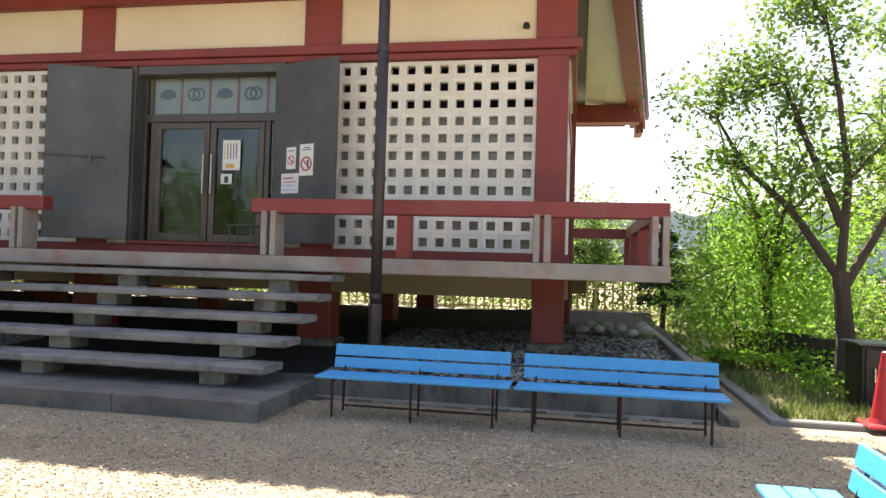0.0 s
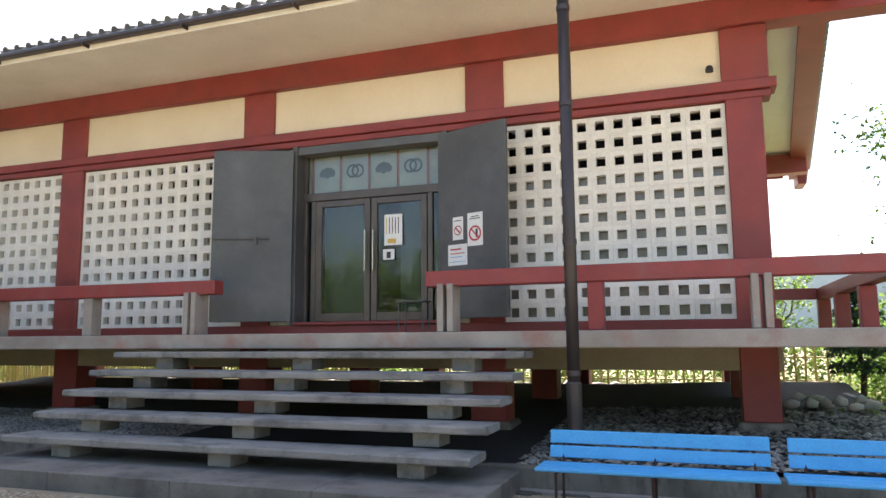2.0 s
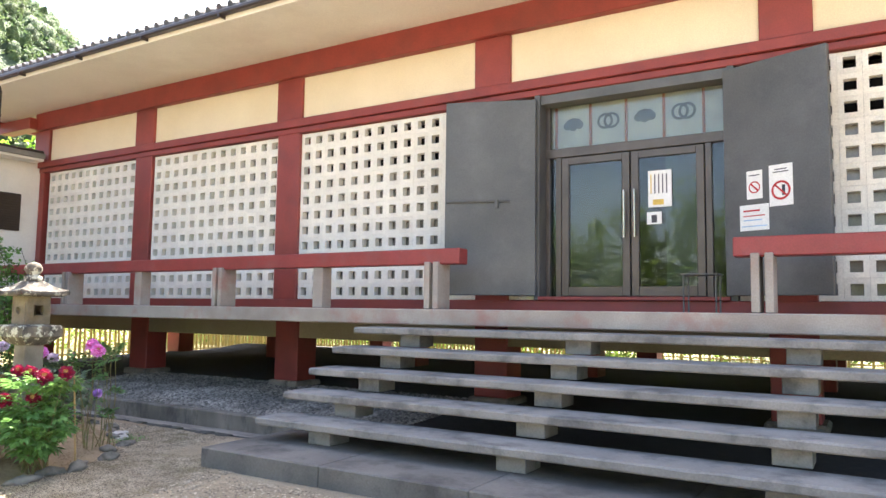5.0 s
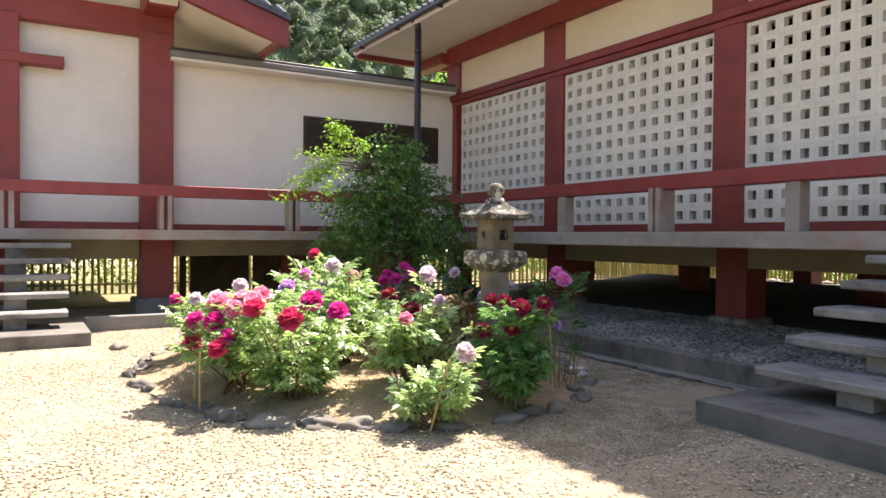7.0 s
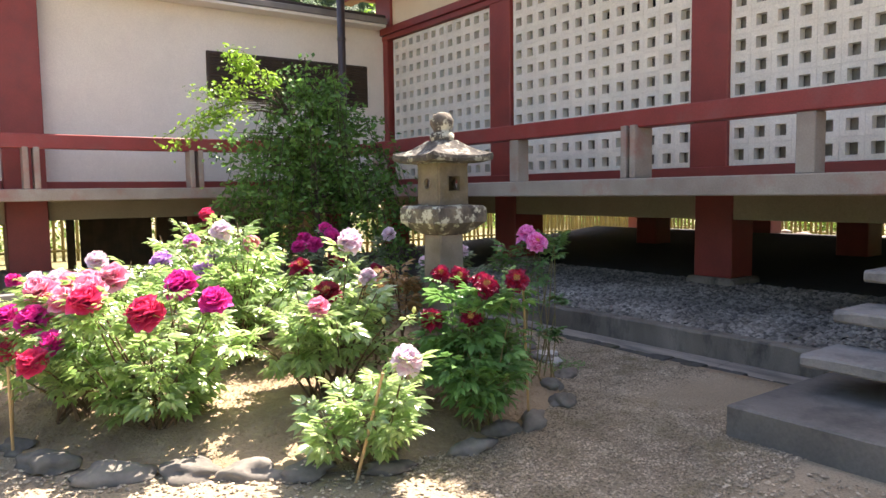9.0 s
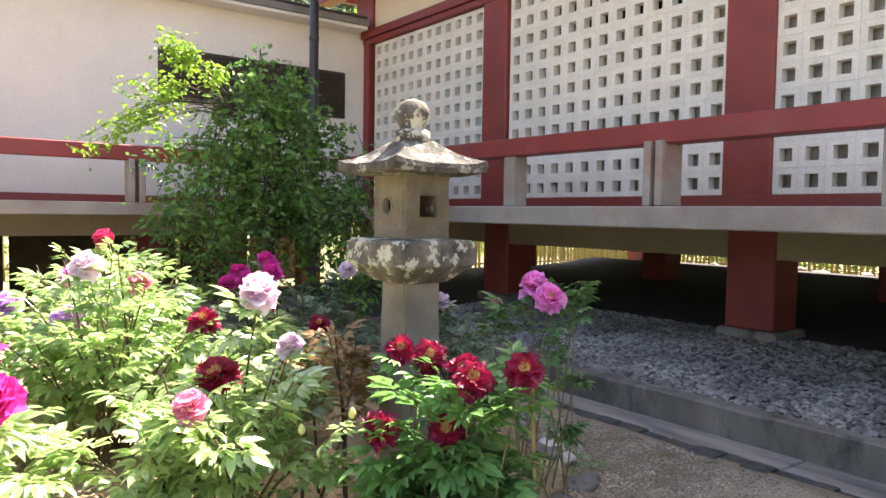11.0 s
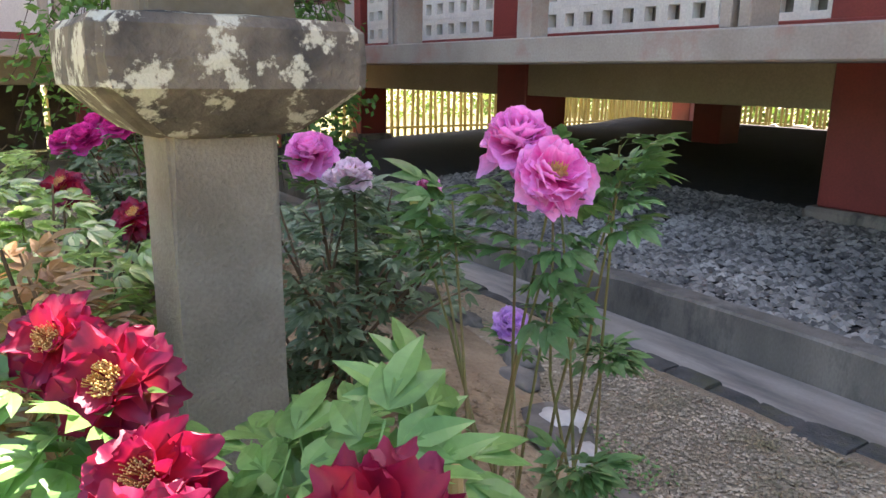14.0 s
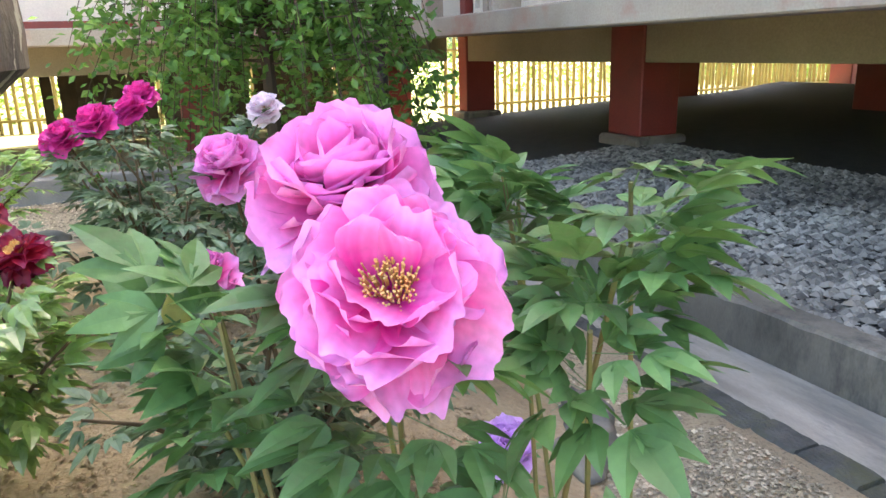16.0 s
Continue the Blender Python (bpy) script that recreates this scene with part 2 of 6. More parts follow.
STAKE = mat("bamboo_stake", (0.5, 0.34, 0.15), (0.42, 0.28, 0.12), 0.55, scale=9, bump=0.05, stretch=(1, 1, 0.2))
FENCE = mat("bamboo_fence", (0.28, 0.23, 0.085), (0.2, 0.165, 0.06), 0.6, scale=5, bump=0.1, rand=0.2)
OLDWALL = mat("old_board_wall", (0.1, 0.075, 0.05), (0.06, 0.048, 0.034), 0.9, scale=4, bump=0.3, rand=0.15)
GRASS = mat("grass_blades", (0.13, 0.2, 0.04), (0.2, 0.23, 0.07), 0.7, scale=2, bump=0, island=0.3, translucent=0.35)
LAWN = mat("lawn_soil", (0.16, 0.16, 0.06), (0.24, 0.2, 0.1), 0.95, scale=2.2, bump=0.5, fine=40)
TUFT = mat("forest_leaf", (0.075, 0.145, 0.055), (0.15, 0.2, 0.085), 0.7, scale=0.12, bump=0, island=0.22, translucent=0.3)
FOREST = mat("forest_canopy", (0.05, 0.105, 0.045), (0.12, 0.165, 0.075), 0.85, scale=0.11, bump=1.0, fine=2.2, island=0.3, dist=1.5)
# Distance haze is mixed into this pale blue-grey.
HILL_FAR = mat("far_hill_haze", (0.36, 0.45, 0.5), (0.3, 0.39, 0.43), 0.95, scale=0.01, bump=0.3, fine=0.06)
CONE_RED = mat("cone_red", (0.5, 0.035, 0.04), None, 0.4, bump=0)
CABINET = mat("black_cabinet", (0.015, 0.013, 0.012), None, 0.45, scale=4, bump=0.05)
STAMEN = mat("stamen", (0.78, 0.56, 0.22), (0.6, 0.3, 0.08), 0.6, scale=60, bump=0.1, island=0.2)


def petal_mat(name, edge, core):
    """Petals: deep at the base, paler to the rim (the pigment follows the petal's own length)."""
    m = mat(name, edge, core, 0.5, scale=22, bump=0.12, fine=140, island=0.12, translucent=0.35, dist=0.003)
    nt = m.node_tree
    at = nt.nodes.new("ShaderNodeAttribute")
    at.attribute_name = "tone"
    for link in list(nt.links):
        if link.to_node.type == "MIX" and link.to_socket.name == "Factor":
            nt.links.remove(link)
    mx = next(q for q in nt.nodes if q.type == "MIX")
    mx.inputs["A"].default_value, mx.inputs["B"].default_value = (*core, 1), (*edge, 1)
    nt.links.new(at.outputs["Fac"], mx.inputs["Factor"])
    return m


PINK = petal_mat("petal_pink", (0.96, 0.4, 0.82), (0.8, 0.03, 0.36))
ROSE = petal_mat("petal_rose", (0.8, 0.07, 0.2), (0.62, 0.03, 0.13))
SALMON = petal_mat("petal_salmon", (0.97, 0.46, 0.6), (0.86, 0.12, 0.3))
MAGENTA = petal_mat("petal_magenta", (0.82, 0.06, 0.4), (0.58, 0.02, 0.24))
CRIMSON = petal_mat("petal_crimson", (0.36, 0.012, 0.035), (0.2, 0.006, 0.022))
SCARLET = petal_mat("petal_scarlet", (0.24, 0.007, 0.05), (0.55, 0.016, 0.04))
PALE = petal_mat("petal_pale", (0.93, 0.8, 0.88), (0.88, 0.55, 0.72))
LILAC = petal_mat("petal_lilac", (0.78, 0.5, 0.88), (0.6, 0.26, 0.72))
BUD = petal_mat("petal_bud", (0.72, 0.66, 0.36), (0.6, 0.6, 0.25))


def glass_mat(name, tint, rough=0.02):
    m = bpy.data.materials.new(name)
    m.use_nodes = True
    nt = m.node_tree
    b = nt.nodes["Principled BSDF"]
    b.inputs["Base Color"].default_value = (*tint, 1)
    b.inputs["Roughness"].default_value = rough
    b.inputs["Transmission Weight"].default_value = 1.0
    b.inputs["IOR"].default_value = 1.45
    return m


GLASS = glass_mat("door_glass", (0.8, 0.86, 0.82))
BLOCK_GLASS = mat("pane_behind_blocks", (0.28, 0.27, 0.24), (0.2, 0.19, 0.17), 0.15, scale=6, bump=0.02)


# ---- mesh helpers ----
def thing(name, loc, label, category, group="", kind=""):
    ob = new(name)
    ob.location = loc
    ob.empty_display_size = 0.1
    return tagged(ob, label, category, group, kind)


def hang(ob, parent):
    """Puts ob, whose mesh is in world coordinates, under a thing or a part."""
    if parent is not None:
        ob.parent = parent
        if parent.type == "EMPTY":
            ob.matrix_parent_inverse = Matrix.Translation(-Vector(parent.location))
    return ob


def part(name, bm, material, parent=None, label="", smooth=False):
    me = bpy.data.meshes.new(name)
    bmesh.ops.recalc_face_normals(bm, faces=bm.faces)
    bm.to_mesh(me)
    bm.free()
    me.materials.append(material)
    if smooth:
        me.shade_smooth()
    ob = hang(new(name, me), parent)
    if label:
        ob["label"] = label
    return ob


def raw(name, verts, faces, material, parent=None, label="", smooth=False):
    me = bpy.data.meshes.new(name)
    me.from_pydata([tuple(v) for v in verts], [], [tuple(f) for f in faces])
    me.materials.append(material)
    if smooth:
        me.shade_smooth()
    ob = hang(new(name, me), parent)
    if label:
        ob["label"] = label
    return ob


def piece(name, me, m, parent):
    """One more object on a shared mesh, at the pose m."""
    ob = hang(new(name, me), parent)
    ob.matrix_basis = m
    return ob


def box(x0, x1, y0, y1, z0, z1, bevel=0.0, bm=None, seg=1):
    b = bmesh.new()
    bmesh.ops.create_cube(b, size=1)
    for v in b.verts:
        v.co = Vector((x0 + (v.co.x + 0.5) * (x1 - x0), y0 + (v.co.y + 0.5) * (y1 - y0), z0 + (v.co.z + 0.5) * (z1 - z0)))
    if bevel:
        bmesh.ops.bevel(b, geom=b.edges[:], offset=bevel, segments=seg, profile=0.7, affect="EDGES")
    if bm is None:
        return b
    me = bpy.data.meshes.new("tmp")
    b.to_mesh(me)
    b.free()
    bm.from_mesh(me)
    bpy.data.meshes.remove(me)
    return bm


def turned(profile, sides, centre, twist=0.0, bm=None, wobble=0.0):
    """A solid of revolution with that many sides from (radius, z) pairs."""
    bm = bm or bmesh.new()
    rings = []
    for r, z in profile:
        ring = []
        for i in range(sides):
            a = twist + 2 * math.pi * i / sides
            k = r * (1 + wobble * (random.random() - 0.5))
            ring.append(bm.verts.new((centre[0] + k * math.cos(a), centre[1] + k * math.sin(a), centre[2] + z)))
        rings.append(ring)
    for a, b in zip(rings, rings[1:]):
        for i in range(sides):
            bm.faces.new((a[i], a[(i + 1) % sides], b[(i + 1) % sides], b[i]))
    bm.faces.new(rings[0][::-1])
    bm.faces.new(rings[-1])
    return bm


def tube(points, r0, r1, sides=6, bm=None):
    """A tapering tube along points."""
    bm = bm or bmesh.new()
    n = len(points)
    last = None
    for i, p in enumerate(points):
        p = Vector(p)
        d = (Vector(points[min(i + 1, n - 1)]) - Vector(points[max(i - 1, 0)]))
        d = d.normalized() if d.length > 1e-6 else Vector((0, 0, 1))
        u = d.cross(Vector((0.31, 0.95, 0.07))).normalized()
        w = d.cross(u)
        r = r0 + (r1 - r0) * i / max(1, n - 1)
        ring = [bm.verts.new(p + r * (math.cos(2 * math.pi * k / sides) * u + math.sin(2 * math.pi * k / sides) * w)) for k in range(sides)]
        if last:
            for k in range(sides):
                bm.faces.new((last[k], last[(k + 1) % sides], ring[(k + 1) % sides], ring[k]))
        else:
            bm.faces.new(ring[::-1])
        last = ring
    bm.faces.new(last)
    return bm


def stone(centre, size, seed, bm=None, sub=2):
    """A rounded, uneven stone."""
    b = bmesh.new()
    bmesh.ops.create_icosphere(b, subdivisions=sub, radius=1)
    off = Vector((seed * 3.7, seed * 1.3, seed * 5.1))
    for v in b.verts:
        k = 0.75 + 0.5 * noise.noise(v.co * 1.1 + off) + 0.2 * noise.noise(v.co * 2.7 + off)
        v.co = Vector((centre[0] + v.co.x * k * size[0], centre[1] + v.co.y * k * size[1], centre[2] + v.co.z * k * size[2]))
    if bm is None:
        return b
    me = bpy.data.meshes.new("tmp")
    b.to_mesh(me)
    b.free()
    bm.from_mesh(me)
    bpy.data.meshes.remove(me)
    return bm


def scatter(template, faces, where, mats):
    """Vertices and faces of many copies of a template (n x 3 array) under 3 x 3 matrices and shifts."""
    T, W, R = np.asarray(template, float), np.asarray(where, float), np.asarray(mats, float)
    V = np.einsum("kij,nj->kni", R, T) + W[:, None, :]
    n = len(T)
    F = [tuple(i + k * n for i in f) for k in range(len(W)) for f in faces]
    return V.reshape(-1, 3), F


def turn_matrix(yaw, pitch, roll, s):
    return np.array(Euler((pitch, roll, yaw)).to_matrix()) * s


# ---- ground ----
GROUND = 0.04
BED_X, BED_Y, BED_RX, BED_RY = -12.4, 4.75, 2.7, 2.16


def bed_height(x, y):
    q = ((x - BED_X) / BED_RX) ** 2 + ((y - BED_Y) / BED_RY) ** 2
    return 0.14 * max(0.0, min(1.0, (1.08 - q) * 2.2))


def bank_height(y, x):
    """The pebble bank under the hall."""
    return 0.15 + 0.11 * min(1, max(0, (y - 8.1) / 2.0)) + 0.12 * min(1, max(0, (y - 10.0) / 3.0)) + 0.1 * max(0, min(1, (x + 3) / 3)) + 0.13 * math.exp(-((y - 16.8) / 0.9) ** 2)


def axis_steps(lo, hi, step, extra):
    vals = list(np.arange(lo, hi + 1e-6, step)) + extra + [lo - 5, lo - 20, lo - 80, lo - 400, lo - 2500, hi + 5, hi + 20, hi + 80, hi + 400, hi + 2500]
    return sorted(set(round(float(v), 3) for v in vals))


gx, gy = axis_steps(-20, 5, 0.25, []), axis_steps(-4, 22, 0.25, [7.43, 7.47, 7.99, 8.03])
gv, gf = [], []
for y in gy:
    for x in gx:
        z = GROUND + 0.012 * noise.noise(Vector((x * 0.8, y * 0.8, 0)))
        if -20 <= x <= 1.5 and 7.45 < y < 8.01:
            z = -0.09
        gv.append((x, y, z))
for j in range(len(gy) - 1):
    for i in range(len(gx) - 1):
        a = j * len(gx) + i
        gf.append((a, a + 1, a + 1 + len(gx), a + len(gx)))
tagged(raw("ground", gv, gf, GRAVEL, smooth=True), "pale tan gravel courtyard ground in sun and shade", "ground", kind="structure")

# loose gravel over the court, and the darker pebbles under the hall
rng = np.random.default_rng(4)
OCTA = np.array([(1, 0, 0), (-0.9, 0.2, 0), (0, 1, 0), (0.1, -1, 0), (0, 0, 0.7), (0, 0, -0.6)])
OCTF = [(0, 2, 4), (2, 1, 4), (1, 3, 4), (3, 0, 4), (2, 0, 5), (1, 2, 5), (3, 1, 5), (0, 3, 5)]


def pebbles(name, count, area, height, size, material, label, keep=None):
    xs = rng.uniform(area[0], area[1], count)
    ys = rng.uniform(area[2], area[3], count)
    if keep:
        ok = np.array([keep(x, y) for x, y in zip(xs, ys)])
        xs, ys = xs[ok], ys[ok]
    s = rng.uniform(size[0], size[1], len(xs))
    W = np.stack([xs, ys, np.array([height(x, y) for x, y in zip(xs, ys)]) + s * 0.25], 1)
    yaw = rng.uniform(0, 6.28, len(xs))
    c, sn = np.cos(yaw), np.sin(yaw)
    R = np.zeros((len(xs), 3, 3))
    R[:, 0, 0], R[:, 0, 1], R[:, 1, 0], R[:, 1, 1], R[:, 2, 2] = c * s, -sn * s * 0.75, sn * s, c * s * 0.75, s * 0.6
    V, F = scatter(OCTA, OCTF, W, R)
    return tagged(raw(name, V, F, material), label, "gravel", kind="stuff")


def in_bed(x, y, k=1.0):
    return ((x - BED_X) / BED_RX) ** 2 + ((y - BED_Y) / BED_RY) ** 2 < k


pebbles("loose_gravel", 110000, (-18.2, 3.0, 1.2, 7.3), lambda x, y: GROUND + 0.003, (0.007, 0.018), GRAVEL_BIT,
        "small tan gravel stones scattered over the court", lambda x, y: not in_bed(x, y, 1.1) and not (-8.9 < x < -2.8 and y > 6.0) and not (-11.2 < x < -8.4 and y > 4.6))
pebbles("fine_gravel", 60000, (-11.2, -8.3, 4.4, 7.36), lambda x, y: GROUND + 0.002, (0.004, 0.012), MOSSY_BIT,
        "fine sandy gravel beside the peony bed", lambda x, y: not in_bed(x, y, 0.98))
pebbles("pebble_bed", 24000, (-15.5, -8.0, 8.13, 10.6), lambda x, y: bank_height(y, x), (0.018, 0.05), PEBBLE,
        "grey river pebbles under the raised hall")
pebbles("pebble_bank", 5000, (-3.0, 1.3, 8.15, 12.5), lambda x, y: bank_height(y, x), (0.03, 0.07), PEBBLE,
        "larger grey cobbles banked under the hall corner")
# Earth under the hall, its shade painted in by the dark colour.
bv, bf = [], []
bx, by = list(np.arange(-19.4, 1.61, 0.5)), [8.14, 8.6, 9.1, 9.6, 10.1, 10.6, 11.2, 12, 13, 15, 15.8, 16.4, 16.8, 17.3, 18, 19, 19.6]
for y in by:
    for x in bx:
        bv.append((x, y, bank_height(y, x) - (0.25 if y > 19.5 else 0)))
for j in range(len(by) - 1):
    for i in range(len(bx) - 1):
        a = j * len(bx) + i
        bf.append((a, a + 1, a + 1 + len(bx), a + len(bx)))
tagged(raw("shaded_earth", bv, bf, SHADED_EARTH, smooth=True), "gravelly earth under the hall, coloured dark for its shade", "ground", kind="structure")

# planting bed
bedv, bedf = [(BED_X, BED_Y, GROUND + bed_height(BED_X, BED_Y))], []
RINGS, SEG = 14, 64
for i in range(1, RINGS + 1):
    for k in range(SEG):
        a = 2 * math.pi * k / SEG
        q = 1.06 * i / RINGS
        x, y = BED_X + BED_RX * q * math.cos(a), BED_Y + BED_RY * q * math.sin(a)
        bedv.append((x, y, GROUND + 0.008 + bed_height(x, y) + 0.03 * noise.noise(Vector((x * 2, y * 2, 4)))))
for k in range(SEG):
    bedf.append((0, 1 + k, 1 + (k + 1) % SEG))
for i in range(RINGS - 1):
    for k in range(SEG):
        a, b = 1 + i * SEG + k, 1 + i * SEG + (k + 1) % SEG
        bedf.append((a, b, b + SEG, a + SEG))
tagged(raw("flower_bed_soil", bedv, bedf, SOIL, smooth=True), "brown earth mound of the peony bed", "soil", kind="structure")
pebbles("soil_crumbs", 22000, (-13.5, -9.5, 2.7, 7.2), lambda x, y: GROUND + 0.012 + bed_height(x, y), (0.004, 0.015), SOIL,
        "crumbs of earth and small stones on the bed", lambda x, y: in_bed(x, y, 1.08))
for i in range(40):
    a = 2 * math.pi * i / 40 + random.uniform(-0.05, 0.05)
    k = 1.06 + random.uniform(-0.03, 0.03)
    s = random.uniform(0.12, 0.27)
    x, y = BED_X + BED_RX * k * math.cos(a), BED_Y + BED_RY * k * math.sin(a)
    bm = stone((0, 0, 0), (s, s * random.uniform(0.42, 0.7), s * random.uniform(0.25, 0.4)), i + 3, sub=3)
    bm.transform(pose(x, y, GROUND + 0.015, 0, 0, math.degrees(math.atan2(BED_RY * math.cos(a), -BED_RX * math.sin(a))) + random.uniform(-18, 18)))
    tagged(part("edging_stone", bm, ROCK, None, smooth=True), "weathered grey stone edging the peony bed", "stone", "stones round the bed")
for x, y, s in ((-10.82, 6.68, 0.12), (-10.62, 6.55, 0.1)):
    tagged(part("pale_stone", stone((x, y, GROUND + 0.03), (s, s * 0.8, s * 0.45), int(-x * 10), sub=3), COBBLE, None, smooth=True), "pale rounded stone at the edge of the bed", "stone", "stones round the bed")

# kerb, gutter and lip along the hall
kerb = thing("kerb", (-9, 7.99, 0), "stained grey concrete kerb holding back pebbles", "kerb", kind="structure")
def worn_slab(x0, x1, y0, y1, z0, z1, seed, n=40, chip=0.012):
    """A long slab along y with rounded, slightly chipped edges."""
    bm = bmesh.new()
    prev = None
    for k in range(n + 1):
        y = y0 + (y1 - y0) * k / n
        ring = []
        for cx, cz, sx, sz in ((x0, z0, 1, 1), (x1, z0, -1, 1), (x1, z1, -1, -1), (x0, z1, 1, -1)):
            c = 0.012 + chip * max(0, noise.noise(Vector((y * 5, cx * 3 + cz * 9, seed))))
            c = c * (1.6 if k in (0, n) else 1)
            a, b = (cx + sx * c, cz), (cx, cz + sz * c)
            pair = (b, a) if (sx * sz > 0) else (a, b)
            for px, pz in pair:
                ring.append(bm.verts.new((px, y, pz)))
        if prev:
            for q in range(8):
                bm.faces.new((prev[q], prev[(q + 1) % 8], ring[(q + 1) % 8], ring[q]))
        else:
            bm.faces.new(ring[::-1])
        prev = ring
    bm.faces.new(prev)
    return bm


QUARTER = Matrix(((0, 1, 0, 0), (1, 0, 0, 0), (0, 0, 1, 0), (0, 0, 0, 1)))
for x0, x1 in ((-19.4, -13.4), (-13.399, -7.0), (-6.999, 1.5)):
    bm = worn_slab(7.975, 8.13, x0, x1, -0.09, 0.2, 7, 160, 0.03)
    bm.transform(QUARTER)
    part("kerb_stone", bm, CURB, kerb)
for x0, x1 in ((-19.4, -14.6), (-14.59, -9.9), (-9.89, -5.0), (-4.99, 1.5)):
    part("gutter_floor", box(x0, x1, 7.56, 7.972, -0.085, -0.012, 0.008), GUTTER, kerb, "pale worn gutter floor")
x = -19.4
while x < 1.4:
    w = random.uniform(0.07, 0.24)
    bm = worn_slab(7.4 + random.uniform(-0.04, 0.03), 7.555 + random.uniform(-0.012, 0.01), x, x + w - 0.004, -0.09, GROUND + random.uniform(-0.02, 0.012), x, 6, 0.05)
    bm.transform(QUARTER)
    part("gutter_lip", bm, LIP, kerb)
    x += w

# ---- the hall ----
WALL_Y = 10.39
COLS = (-0.35, -3.9, -7.78, -11.76, -15.72)
hall = thing("temple_hall", (-9.8, 14.4, 0.2), "raised temple hall with red columns and white block screens", "building", kind="structure")
for i, x in enumerate((*COLS, -19.42)):
    w = 0.26 if i < 5 else 0.14
    part("column", box(x - w, x + (w if i else 0.19), 10.33, 10.8, 1.452, 5.6, 0.012), RED, hall)
    x += (0, 0, 0, 0.09, 0.11, 0)[i]
    part("pier", box(x - w, x + (w if i else 0.19), 10.33, 10.8, bank_height(10.3, x) + 0.1, 1.45, 0.012), RED, hall)
    part("column_base", box(x - w - 0.07, x + w + 0.07, 10.25, 10.88, bank_height(10.3, x) - 0.2, bank_height(10.3, x) + 0.1, 0.03), CURB, hall)
for x in (*COLS, -19.42):
    for y in (14.4, 18.6):
        part("column", box(x - 0.24, x + 0.24, y - 0.24, y + 0.24, 0.1, 5.6 if y > 18 else 1.5, 0.012), RED, hall)
# beams above and below the cream band, the sill and the girder
part("lintel_beam", box(-19.5, -0.05, 10.31, 10.6, 4.6, 4.695, 0.01), RED, hall)
part("band_rail", box(-19.5, 0.02, 10.26, 10.6, 4.7, 4.84, 0.01), RED, hall)
part("wall_plate", box(-19.6, 1.4, 10.24, 10.6, 5.585, 5.985, 0.012), RED, hall)
part("sill_beam", box(-19.5, -0.1, 10.3, 10.6, 1.58, 1.74, 0.01), RED, hall)
part("girder", box(-19.6, -0.1, 10.36, 10.6, 1.09, 1.45, 0.01), GIRDER, hall)
part("girder", box(-19.6, 0.2, 14.2, 14.5, 1.06, 1.45, 0.01), GIRDER, hall)
part("girder", box(-19.6, 0.2, 18.4, 18.7, 1.06, 1.45, 0.01), GIRDER, hall)
for x in (*COLS, -19.42):
    part("band_post", box(x - 0.29, x + 0.29, 10.32, 10.6, 4.845, 5.58, 0.01), RED, hall)
    part("girder", box(x - 0.14, x + 0.14, 10.51, 18.39, 1.1, 1.44, 0.01), GIRDER, hall)
edges = (*COLS, -19.42)
for a, b in zip(edges, edges[1:]):
    part("plaster_band", box(b + 0.28, a - 0.28, 10.38, 10.5, 4.83, 5.59), CREAM, hall)
part("wall", box(-0.34, -0.24, 10.62, 18.3, 1.6, 5.6), WHITE, hall)
part("wall", box(-19.5, -19.4, 10.62, 18.3, 1.6, 5.6), WHITE, hall)
part("wall", box(-19.4, -0.3, 18.5, 18.58, 1.6, 5.6), WHITE, hall)
part("side_plate", box(-0.3, -0.1, 10.61, 18.9, 5.585, 5.86, 0.01), RED, hall)
part("side_plate", box(-0.2, 1.5, 18.91, 19.3, 5.38, 5.84, 0.01), RED, hall)
part("side_rail", box(-0.36, -0.2, 10.61, 18.4, 4.6, 4.85, 0.01), RED, hall)
part("floor_slab", box(-19.5, -0.2, 9.6, 18.9, 1.46, 1.575), GIRDER, hall)
part("ceiling_slab", box(-19.4, -0.2, 10.62, 18.4, 5.5, 5.58), WHITE, hall)

# deck round the hall
part("deck_edge", box(-18.2, 1.12, 8.85, 9.25, 1.4, 1.6, 0.012), DECK, hall, "worn concrete veranda edge with red stains")
part("deck_slab", box(-18.2, 1.1, 9.26, 10.29, 1.46, 1.592), DECK, hall)
part("deck_slab", box(-0.09, 1.12, 10.3, 14.9, 1.46, 1.592, 0.01), DECK, hall)

# block screens
SZ = 11
PITCH_Z = (4.585 - 1.745) / SZ


def block_mesh(w, h, hole, depth):
    bm = bmesh.new()
    o, n = (w / 2 - 0.001, h / 2 - 0.001), hole / 2
    for y in (0, depth):
        for a, b in (((-o[0], -o[1]), (o[0], o[1])), ((-n, -n), (n, n))):
            for x, z in ((a[0], a[1]), (b[0], a[1]), (b[0], b[1]), (a[0], b[1])):
                bm.verts.new((x, y, z))
    bm.verts.ensure_lookup_table()
    v = bm.verts
    for k in range(4):
        l = (k + 1) % 4
        bm.faces.new((v[k], v[l], v[4 + l], v[4 + k]))
        bm.faces.new((v[8 + k], v[12 + k], v[12 + l], v[8 + l]))
        bm.faces.new((v[4 + k], v[4 + l], v[12 + l], v[12 + k]))
        bm.faces.new((v[k], v[8 + k], v[8 + l], v[l]))
    bmesh.ops.recalc_face_normals(bm, faces=bm.faces)
    me = bpy.data.meshes.new("block")
    bm.to_mesh(me)
    bm.free()
    me.materials.append(BLOCK)
    return me


